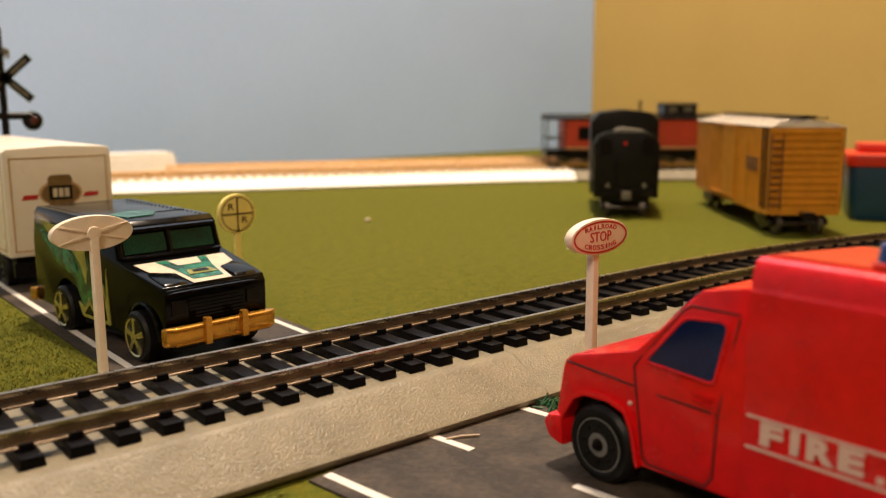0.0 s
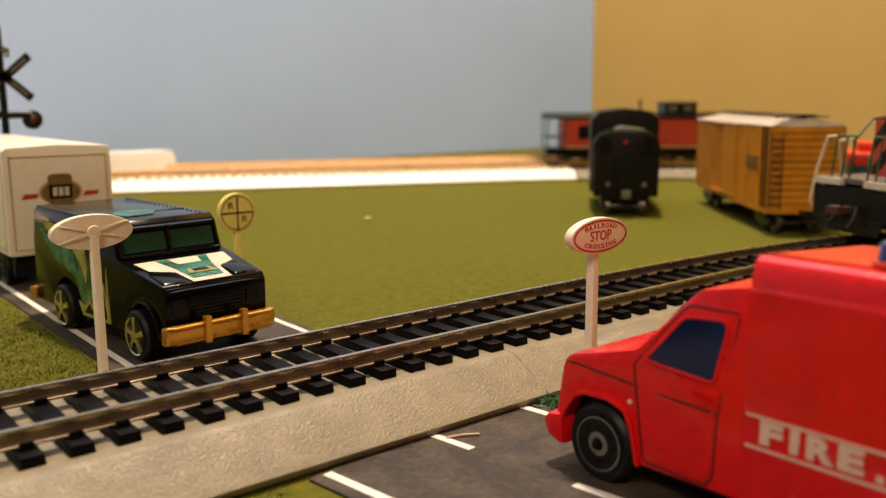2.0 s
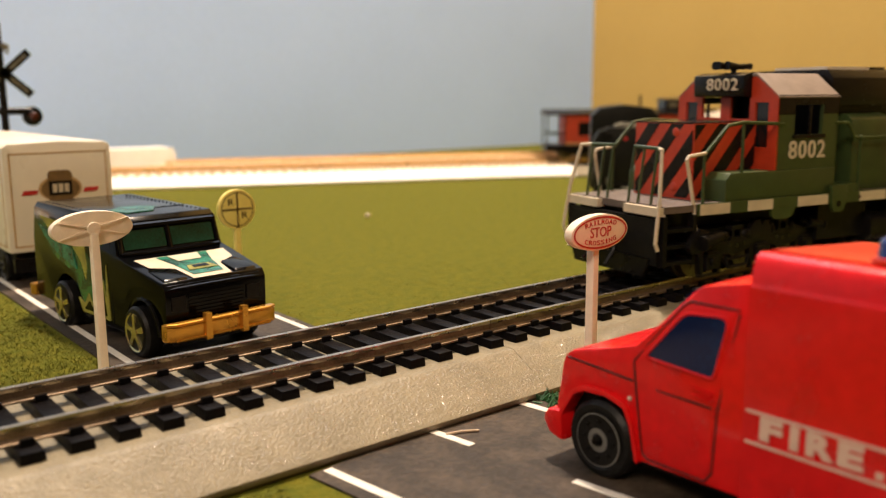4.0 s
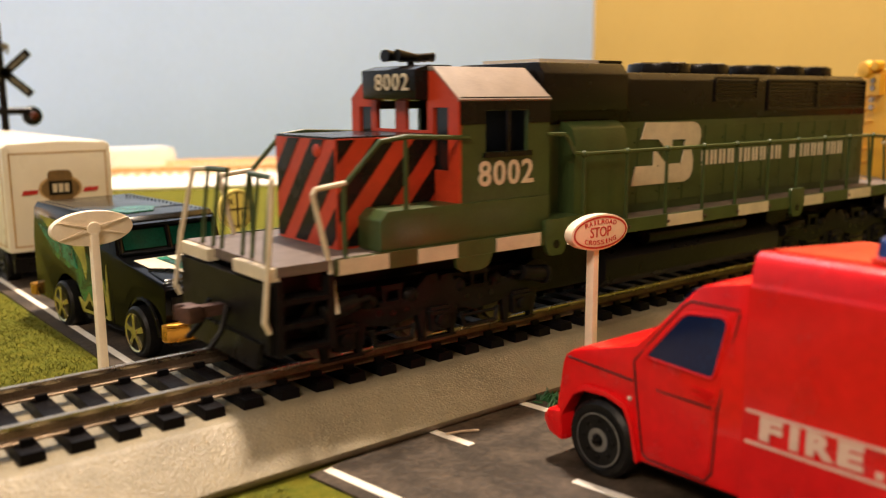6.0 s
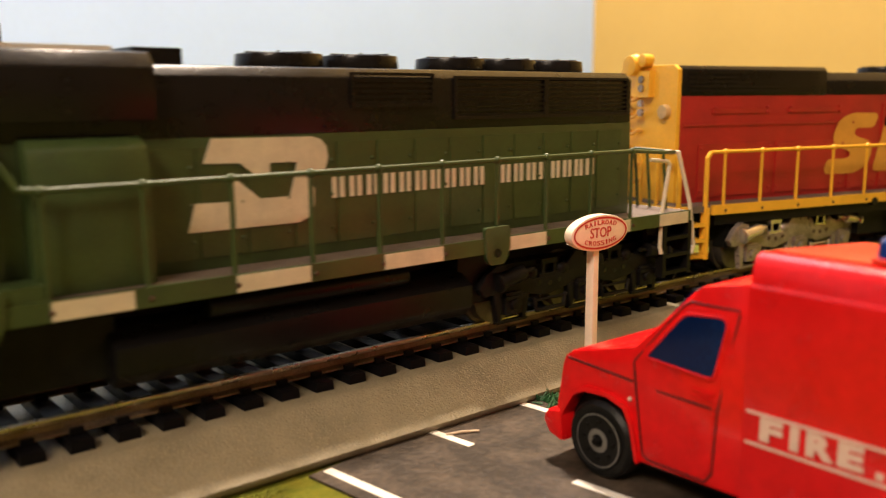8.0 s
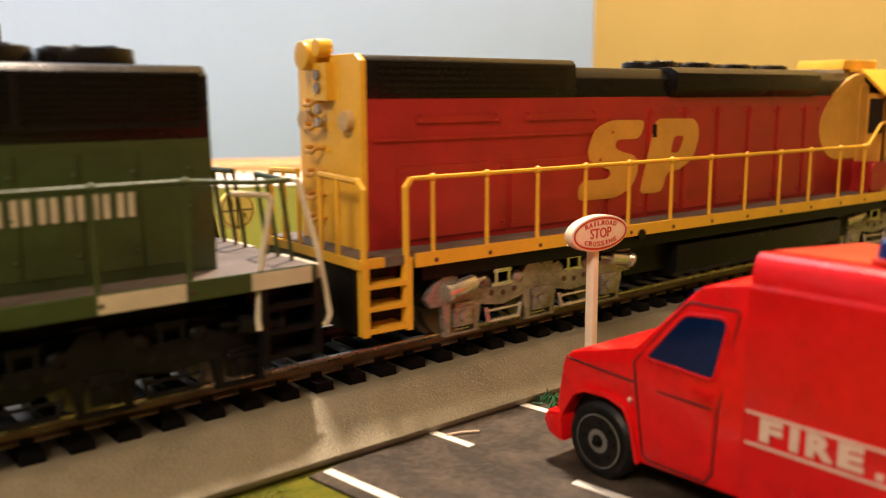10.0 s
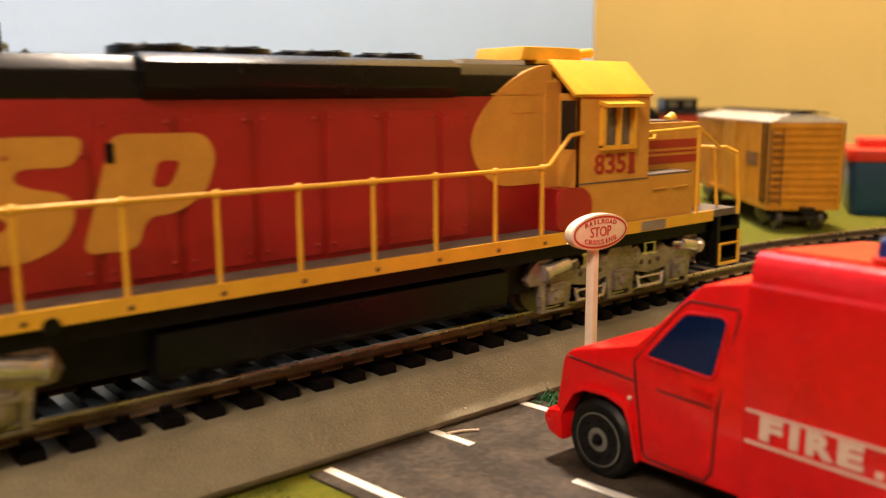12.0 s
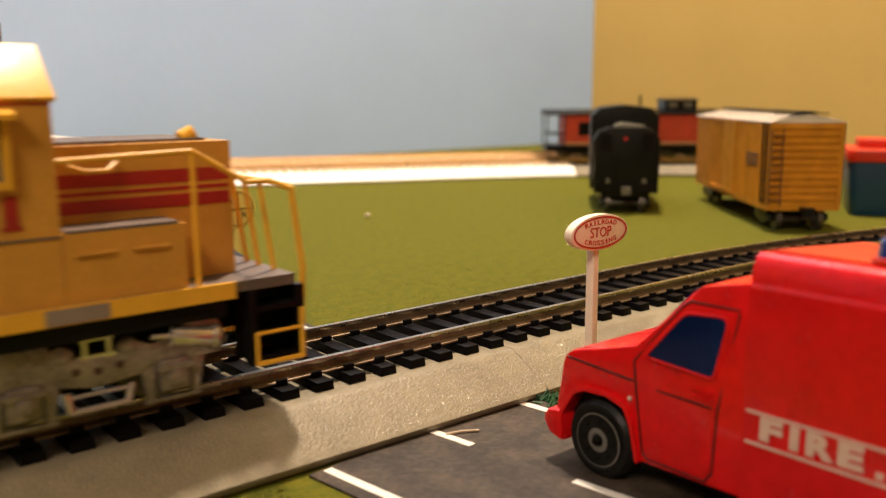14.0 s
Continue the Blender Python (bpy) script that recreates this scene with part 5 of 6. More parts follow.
# ---- road vehicles ----
def toy_wheel(parent, x, y, z, r, w, out, hub, rim_r, spokes=0):
    """A toy wheel whose axle lies along x; out is the side on which its hub shows."""
    bm = bm_new()
    prof = [(w / 2, r * 0.45), (w / 2, r * 0.9), (w * 0.36, r), (-w * 0.36, r), (-w / 2, r * 0.9), (-w / 2, r * 0.45)]
    n = 32
    rings = [[bm.verts.new((px, pr * math.cos(2 * math.pi * k / n), pr * math.sin(2 * math.pi * k / n))) for k in range(n)] for px, pr in prof]
    for a, b in zip(rings, rings[1:]):
        for k in range(n):
            bm.faces.new((a[k], a[(k + 1) % n], b[(k + 1) % n], b[k]))
    bm.faces.new(rings[0]), bm.faces.new(rings[-1])
    bmesh.ops.recalc_face_normals(bm, faces=bm.faces)
    wh = part("wheel", bm, M["tyre"], parent, "black toy wheel", at=at_mm(x, y, z))
    e = out * w / 2
    if spokes:
        bm = bm_new()
        for k in range(spokes):
            a = 2 * math.pi * k / spokes + 0.3
            da = 0.17
            pts = [(0.8 * math.cos(a - 0.6), 0.8 * math.sin(a - 0.6)), (rim_r * math.cos(a - da), rim_r * math.sin(a - da)), (rim_r * math.cos(a + da), rim_r * math.sin(a + da)), (0.8 * math.cos(a + 0.6), 0.8 * math.sin(a + 0.6))]
            prism(bm, pts, "x", *sorted((e - 0.1 * out, e + 0.35 * out)))
        rod(bm, (e - 0.1 * out, 0, 0), (e + 0.5 * out, 0, 0), 1.2, n=14)
        part("hub", bm, hub, wh, "chrome gold spoked hub")
        bm = bm_new(); rod(bm, (e, 0, 0), (e + 0.05 * out, 0, 0), rim_r, n=28); part("hub_dish", bm, M["black"], wh)
    else:
        for r0, r1 in ((rim_r, rim_r - 0.2), (rim_r * 0.44, rim_r * 0.24)):
            bm = bm_new()
            ra = [bm.verts.new((e + 0.12 * out, r0 * math.cos(2 * math.pi * k / n), r0 * math.sin(2 * math.pi * k / n))) for k in range(n)]
            rb = [bm.verts.new((e + 0.16 * out, r1 * math.cos(2 * math.pi * k / n), r1 * math.sin(2 * math.pi * k / n))) for k in range(n)]
            for k in range(n): bm.faces.new((ra[k], ra[(k + 1) % n], rb[(k + 1) % n], rb[k]))
            part("hub_ring", bm, hub, wh, "grey printed hub ring")
        bm = bm_new()
        for k in range(8):
            a = 2 * math.pi * k / 8; q = rim_r * 0.68
            rod(bm, (e, q * math.cos(a), q * math.sin(a)), (e + 0.18 * out, q * math.cos(a), q * math.sin(a)), 0.3, n=8)
        part("hub_bolts", bm, M["black"], wh)
        bm = bm_new(); rod(bm, (e, 0, 0), (e + 0.9 * out, 0, 0), 0.75, 0.5, n=14); part("axle_end", bm, M["black"], wh)
    n = 32
    bm = bm_new()
    ra = [bm.verts.new((e + 0.1 * out, rim_r * math.cos(2 * math.pi * k / n), rim_r * math.sin(2 * math.pi * k / n))) for k in range(n)]
    rb = [bm.verts.new((e + 0.3 * out, (rim_r + 0.35) * math.cos(2 * math.pi * k / n), (rim_r + 0.35) * math.sin(2 * math.pi * k / n))) for k in range(n)]
    for k in range(n): bm.faces.new((ra[k], ra[(k + 1) % n], rb[(k + 1) % n], rb[k]))
    part("rim", bm, hub if spokes else M["tyre"], wh)
    return wh


def arch(cy, cz, r, a0, a1, n=10):
    return [(cy + r * math.cos(radians(a0 + (a1 - a0) * i / n)), cz + r * math.sin(radians(a0 + (a1 - a0) * i / n))) for i in range(n + 1)]


def fire_truck(m):
    """Local x across, 0 at the side that shows; y forwards, 0 at the front wheel."""
    t = thing("fire_truck", "red toy fire truck with pale FIRE lettering on the road", "toy truck", m)
    W = 27.4
    ARCH = [(-5.7, 4.6), (-4.6, 9.4), (-3.4, 11.8), (-0.4, 12.7), (3.8, 12.5), (5.8, 11.5), (7.9, 8.0), (8.6, 4.2)]
    side = [(9.4, 3.8), (9.8, 8.0), (8.6, 15.6), (8.1, 16.9), (6.8, 17.9), (-4.9, 21.0), (-12.9, 29.7), (-14.4, 31.0), (-21.8, 32.6), (-21.8, 5.0), (-7.0, 4.7)] + ARCH
    bm = bm_new(); prism(bm, side, "x", 0.4, W - 0.4)
    bmesh.ops.bisect_plane(bm, geom=bm.verts[:] + bm.edges[:] + bm.faces[:], plane_co=(0, 0, 21), plane_no=(0, 0, 1))
    for v in bm.verts:   # the cab leans in towards its roof
        if v.co.z > 21:
            v.co.x += (1 if v.co.x < W / 2 else -1) * (v.co.z - 21) * 0.07
    body = part("cab_body", bm, M["firered"], t, "glossy red cab", soften=0.55)
    lean = lambda z: 0.4 + max(0, z - 21) * 0.07
    def on_side(pts, thick, out=0.0):
        b = bm_new()
        lo = [b.verts.new((lean(z) - out, y, z)) for y, z in pts]
        hi = [b.verts.new((lean(z) - out - thick, y, z)) for y, z in pts]
        k = len(pts); b.faces.new(lo); b.faces.new(hi)
        for i in range(k): b.faces.new((lo[i], lo[(i + 1) % k], hi[(i + 1) % k], hi[i]))
        bmesh.ops.recalc_face_normals(b, faces=b.faces)
        return b
    def groove(pts, w=0.28):
        b = bm_new()
        for (ya, za), (yb, zb) in zip(pts, pts[1:]):
            rod(b, (lean(za) + 0.08, ya, za), (lean(zb) + 0.08, yb, zb), w / 2 + 0.06, n=6)
        return b
    door = part("cab_door", on_side(rounded([(-5.2, 18.6), (-12.0, 27.4), (-13.0, 28.1), (-19.4, 28.3), (-17.5, 15.2), (-17.2, 7.2), (-16.2, 6.0), (-7.0, 6.1), (-5.4, 15.4)], 0.8, 3), 0.22), M["firered"], t, "red raised cab door", soften=0.12)
    WIN = rounded([(-6.5, 20.0), (-11.8, 26.5), (-12.8, 27.2), (-18.0, 27.7), (-18.8, 27.0), (-17.4, 19.7), (-16.7, 19.4)], 0.9, 4)
    part("side_window", on_side(WIN, 0.05, 0.2), M["bluewin"], door, "dark blue plastic side window")
    rim = bm_new()
    for (ya, za), (yb, zb) in zip(WIN, WIN[1:] + WIN[:1]):
        rod(rim, (lean(za) - 0.2, ya, za), (lean(zb) - 0.2, yb, zb), 0.26, n=8)
    part("window_rim", rim, M["firered"], door)
    M_groove = M["darkred"]
    part("door_seam", groove([(-4.6, 18.9), (-5.0, 15.6), (-6.5, 6.0), (-7.4, 5.4), (-16.5, 5.4), (-17.5, 6.8), (-17.9, 15.2), (-20.1, 28.4)], 0.34), M_groove, t, "dark seam round the cab door")
    part("door_seam", groove([(-4.6, 18.9), (-11.9, 28.0), (-13.0, 28.7), (-20.1, 28.8)], 0.3), M_groove, t)
    part("hood_seam", groove([(7.6, 16.7), (-4.6, 16.0)], 0.36), M_groove, t)
    part("door_crease", groove([(-5.2, 15.8), (-17.6, 15.5)], 0.42), M_groove, t)
    hb = bm_new()
    for p in ((-14.2, 17.6), (-17.2, 17.5), (-17.2, 16.5), (-14.2, 16.7)): ball(hb, (0.16, *p), 0.2, n=6)
    for p, q in (((-14.2, 17.6), (-17.2, 17.5)), ((-17.2, 16.5), (-14.2, 16.7)), ((-15.6, 17.1), (-16.9, 17.0))): rod(hb, (0.16, *p), (0.16, *q), 0.17, n=6)
    part("door_handle", hb, M["firered"], door)
    part("door_rib", groove([(-6.8, 8.8), (-16.8, 9.2)], 0.12), M["firered"], door)
    outer = [(1.0 + (y - 1.0) * 1.09, 5.5 + (z - 5.5) * 1.11) for y, z in ARCH]
    bm = bm_new(); prism(bm, rounded(outer + ARCH[::-1], 0.5, 2), "x", -0.3, 3.0)
    part("wheel_arch", bm, M["firered"], t, soften=0.15)
    bm = bm_new(); prism(bm, ARCH, "x", 2.4, W - 2.4); part("wheel_well", bm, M["black"], t)
    bm = bm_new(); prism(bm, [(7.6, 3.4), (10.6, 4.2), (11.8, 6.4), (11.0, 7.9), (8.0, 8.4)], "x", -0.6, W + 0.6); part("bumper", bm, M["firered"], t, soften=0.8)
    bm = bm_new(); prism(bm, [(-6.4, 22.4), (-12.4, 29.4), (-12.6, 29.3), (-6.6, 22.2)], "x", 3.0, W - 3.0)
    bmesh.ops.translate(bm, verts=bm.verts, vec=(0, 0.5, 0.5)); part("windscreen", bm, M["bluewin"], t, "dark blue windscreen")
    bm = bm_new(); box(bm, 2.4, 8.4, 9.5, W - 2.4, 9.3, 14.5); part("grille", bm, M["black"], t)
    bm = bm_new(); box(bm, 3, -66, 3.2, W - 3, 7, 5.6); part("chassis", bm, M["black"], t)
    bm = bm_new(); ball(bm, (0.2, -4.2, 13.4), 0.36, n=8); part("mirror_stub", bm, M["pinkwhite"], t)
    # body box with rolled roof edges
    prof = [(-0.5, 4.4), (-0.6, 32.5), (-0.3, 32.8), (-0.05, 34.9), (0.5, 36.0), (1.5, 36.5), (W - 1.6, 34.9), (W, 33.8), (W + 0.6, 32.2), (W + 0.5, 4.4)]
    bm = bm_new(); prism(bm, prof, "y", -66, -22.0)
    b = part("box_body", bm, M["firered"], t, "glossy red box body", soften=0.35)
    bm = bm_new(); prism(bm, [(2.2, 36.4), (2.2, 36.8), (W - 2.2, 35.2), (W - 2.2, 34.8)], "y", -65, -23.2); part("roof_panel", bm, M["firelid"], b, "orange-red roof panel", soften=0.3)
    for z in (17.2, 13.25):
        bm = bm_new(); box(bm, -0.78, -64, z - 0.16, -0.55, -22.6, z + 0.16); part("stripe", bm, M["pinkwhite"], b, "thin pale stripe")
    for ch, y, w in (("F", -25.8, 2.9), ("I", -28.9, 1.1), ("R", -31.7, 3.3), ("E", -35.4, 2.9)):
        words("letter", ch, 3.75, M["pinkwhite"], b, at_mm(-0.66, y, 15.25, 90, 0, -90), w, 0.1, "pale letter of the word FIRE", offset=0.2)
    bm = bm_new(); box(bm, -0.78, -39.2, 13.8, -0.55, -38.4, 14.6); part("lettering_bar", bm, M["pinkwhite"], b)
    for x in (4.2, W - 4.2):
        bm = bm_new(); rod(bm, (x, -36.5, 36.6), (x, -36.5, 37.4), 2.4, n=24); base = part("beacon", bm, M["firelid"], t, "blue beacon on a red base", soften=0.2)
        bm = bm_new(); rod(bm, (x, -36.5, 37.4), (x, -36.5, 39.0), 1.9, 1.7, n=24); ball(bm, (x, -36.5, 39.0), 1.7, (1, 1, 0.5), 20); part("beacon_dome", bm, M["bluelamp"], base, "blue plastic dome")
    for y in (0.8, -48):
        toy_wheel(t, 2.0, y, 5.85, 5.8, 4.6, -1, M["hubgrey"], 4.0)
        toy_wheel(t, W - 2.0, y, 5.85, 5.8, 4.6, 1, M["hubgrey"], 4.0)


M["darkred"] = mat("dark_red_seam", (0.10, 0.004, 0.004), 0.5, var=0.1, bump=0)


def armoured_van(m):
    """Local -y is forwards, 0 at the front axle; x across, 0 in the middle."""
    v = thing("armoured_van", "black toy armoured van with green flames and gold bumper", "toy van", m)
    side = [(-9.0, 4.5), (-9.2, 15.6), (-8.2, 17.2), (6.6, 20.0), (10.2, 20.8), (12.2, 27.6), (13.6, 28.7), (55.0, 29.2), (57, 27.6), (57.5, 5.0), (45.6, 4.6)]
    side += arch(38, 5.6, 7.4, -8, 188, 12) + [(30, 4.0), (8, 4.0)] + arch(0, 5.6, 7.4, -10, 190, 12)
    bm = bm_new(); prism(bm, side, "x", -12.8, 13.4)
    for co, no in (((0, 0, 20.2), (0, 0, 1)), ((0, 6, 0), (0, 1, 0))):
        bmesh.ops.bisect_plane(bm, geom=bm.verts[:] + bm.edges[:] + bm.faces[:], plane_co=co, plane_no=no)
    for q in bm.verts:
        if q.co.z > 20.2: q.co.x *= 1 - (q.co.z - 20.2) * 0.006
        if q.co.y < 6: q.co.x *= 1 - 0.07 * min(1, (6 - q.co.y) / 15)
    part("body", bm, M["vanblack"], v, "gloss black body", soften=0.8)
    bm = bm_new(); prism(bm, [(-8.6, 15.9), (-8.8, 16.6), (6.5, 20.2), (6.9, 19.6)], "x", -11.2, 11.2); part("hood", bm, M["vanblack"], v, soften=0.5)
    hood_up = math.degrees(math.atan2(3.0, 15))
    def on_hood(name, pts, material, lift, label=""):
        b = bm_new(); prism(b, pts, "z", 0, 0.1)
        part(name, b, material, v, label, at=at_mm(0, -1, 18.75 + lift, hood_up, 0, 0))
    on_hood("hood_print", [(-11.0, 6.8), (11.0, 6.8), (10.2, 1.5), (5.4, -1.0), (4.6, -7.4), (-4.6, -7.4), (-5.4, -1.0), (-10.2, 1.5)], M["cream"], 0.0, "cream printed hood panel")
    on_hood("hood_print", [(-6.2, 6.3), (6.2, 6.3), (4.6, 1.0), (3.6, -5.6), (-3.6, -5.6), (-4.6, 1.0)], M["vanteal"], 0.15, "teal flame print")
    on_hood("hood_print", [(-3.6, 5.8), (3.6, 5.8), (2.8, 2.4), (-2.8, 2.4)], M["cream"], 0.3)
    on_hood("hood_print", [(-2.6, -0.8), (2.6, -0.8), (3.6, -3.4), (-3.4, -3.4)], M["vanyellow"], 0.3)
    on_hood("hood_scoop", [(-1.8, -1.4), (1.8, -1.4), (1.8, -2.6), (-1.8, -2.6)], M["vanblack"], 0.45)
    for x0, x1 in ((-10.8, -0.7), (0.7, 11.4)):
        bm = bm_new(); prism(bm, [(10.4, 21.6), (11.6, 25.7), (11.5, 25.8), (10.2, 21.7)], "x", x0, x1)
        bmesh.ops.translate(bm, verts=bm.verts, vec=(0, -0.14, 0.08)); part("windscreen", bm, M["vangreen"], v, "green tinted windscreen")
    bm = bm_new()
    for x in (-11.6, 0, 12.2):
        wire(bm, [(x, 10.0, 21.0), (x, 11.9, 27.2)], 0.6)
    wire(bm, [(-11.6, 9.9, 21.0), (12.2, 9.9, 21.0)], 0.45); wire(bm, [(-11.6, 11.7, 26.6), (12.2, 11.7, 26.6)], 0.8); part("windscreen_frame", bm, M["vanblack"], v)
    bm = bm_new(); wire(bm, [(-11.8, 9.2, 20.9), (-6, 8.9, 20.8), (6, 8.9, 20.8), (12.2, 9.2, 20.9)], 0.5); part("cowl_lip", bm, M["vanblack"], v)
    bm = bm_new(); wire(bm, [(-11.6, -8.6, 15.6), (-6, -9.3, 15.9), (6, -9.3, 15.9), (11.6, -8.6, 15.6)], 0.42); part("hood_lip", bm, M["vanblack"], v)
    for x in (-1, 1):
        bm = bm_new(); wire(bm, [((12.2 if x < 0 else 12.6) * x, 6.6 * math.cos(radians(k)), 5.6 + 7.2 * math.sin(radians(k))) for k in range(0, 181, 15)], 0.55); part("wheel_lip", bm, M["vanblack"], v)
    bm = bm_new(); slats(bm, -6.6, 6.6, -9.1, 9.4, 15.0, 0.8, -0.35); part("grille", bm, M["vanblack"], v)
    for x in (-9.0, 9.0):
        bm = bm_new(); box(bm, x - 1.6, -9.5, 11.2, x + 1.6, -9.0, 14.2); part("headlight", bm, M["black"], v, soften=0.2)
        bm = bm_new(); prism(bm, [(-8.7, 15.2), (-8.7, 16.6), (-7.4, 17.9), (-1.6, 18.8), (0.8, 18.8), (0.6, 17.0)], "x", *sorted((math.copysign(5.7, x), math.copysign(11.2, x)))); part("fender_top", bm, M["vanblack"], v, soften=0.9)
    bm = bm_new(); prism(bm, [(-13.6, -9.8), (-13.2, -11.6), (-11.3, -12.4), (11.1, -12.4), (13.0, -11.6), (13.4, -9.8)], "z", 5.4, 9.2); bmp = part("bumper", bm, M["gold"], v, "gold front bumper", soften=0.45)
    bm = bm_new()
    wire(bm, [(-13.0, -11.4, 8.9), (-11.4, -12.3, 8.9), (11.2, -12.3, 8.9), (12.8, -11.4, 8.9)], 0.45); wire(bm, [(-11.4, -12.3, 5.7), (11.2, -12.3, 5.7)], 0.4)
    part("bumper_rim", bm, M["gold"], bmp)
    for x in (-4.4, 4.4):
        bm = bm_new(); box(bm, x - 0.7, -13.3, 5.0, x + 0.7, -11.9, 10.6); part("overrider", bm, M["gold"], bmp, soften=0.3)
    bm = bm_new(); prism(bm, [(-13.4, 57), (-13.8, 60), (13.8, 60), (13.4, 57)], "z", 4.6, 7.8); part("rear_bumper", bm, M["gold"], v, "gold rear bumper", soften=0.4)
    for s in (-1, 1):
        o = 12.8 if s < 0 else 13.4
        xs = sorted(((o - 0.1) * s, (o + 0.12) * s))
        for k, (key, pts, what) in enumerate((
                ("vanflame", [(15.2, 6.2), (26, 5.6), (30, 9), (33, 14), (45, 17), (55, 25), (40, 24.5), (30, 22), (22, 17), (16, 14)], "green flame print along the side"),
                ("vanyellow", [(27.5, 24.8), (52, 26.2), (46, 23.2), (34, 21.0), (29.0, 17.5), (26.5, 13.0), (25.5, 17.0)], "yellow-green flame tip"),
                ("vanyellow", [(14.6, 5.4), (29.5, 5.2), (31.5, 8.6), (28.0, 7.4), (25.4, 10.5), (24.0, 8.2), (21.0, 12.5), (19.6, 8.6), (17.4, 14.8), (16.4, 9.6), (15.6, 18.5)], "yellow-green flame edge"),
                ("vanblack", [(16.2, 6.2), (28.4, 6.0), (25.2, 8.6), (23.8, 6.9), (21.0, 10.4), (19.4, 7.2), (17.4, 12.2), (16.6, 8.2)], "black gap in the flames"),
                ("vanteal", [(31, 15), (44, 18.4), (53, 24.0), (42, 21.6), (33, 19.6)], "teal flame tongue"))):
            xs = sorted(((o - 0.1 + 0.05 * k) * s, (o + 0.1 + 0.05 * k) * s))
            bm = bm_new(); prism(bm, rounded(pts, 0.5, 2), "x", *xs); part("flame_print", bm, M[key], v, what)
        bm = bm_new(); prism(bm, [(17, 22.2), (24, 22.2), (24, 26.6), (18.4, 26.6)], "x", *sorted(((o - 0.9) * s, (o - 0.05) * s))); part("side_window", bm, M["vangreen"], v)
        bm = bm_new(); wire(bm, [((o - 0.4) * s, 13.4, 26), (o * s, 13.4, 5)], 0.2); wire(bm, [((o - 0.4) * s, 26.4, 26), (o * s, 26.4, 5.4)], 0.2); part("door_seam", bm, M["black"], v)
    for y in (24, 40):
        bm = bm_new(); box(bm, -11.0, y, 28.5, 11.6, y + 0.25, 28.95); part("roof_rib", bm, M["vanblack"], v)
    for x in (-10.4, 10.8):
        bm = bm_new()
        for y in range(15, 54, 2): ball(bm, (x, y, 28.75 + 0.011 * (y - 15)), 0.3, (1, 1, 0.5), 6)
        part("rivet_row", bm, M["vanblack"], v)
    bm = bm_new(); prism(bm, [(-6, 18), (1, 19), (5, 26), (-2, 30), (-7, 25)], "z", 28.4, 29.05); part("roof_patch", bm, M["vanteal"], v, "teal patch on the roof")
    for y in (0, 38):
        for s in (-1, 1): toy_wheel(v, 11.9 * s, y + 0.8, 5.6, 5.6, 4.2, s, M["goldchrome"], 3.9, spokes=5)
    bm = bm_new(); box(bm, -10, -8, 3.4, 10, 56, 5.2); part("chassis", bm, M["black"], v)


M["goldchrome"] = mat("pale_gold_chrome", (0.70, 0.62, 0.30), 0.16, metal=0.9, var=0.1, bump=0)


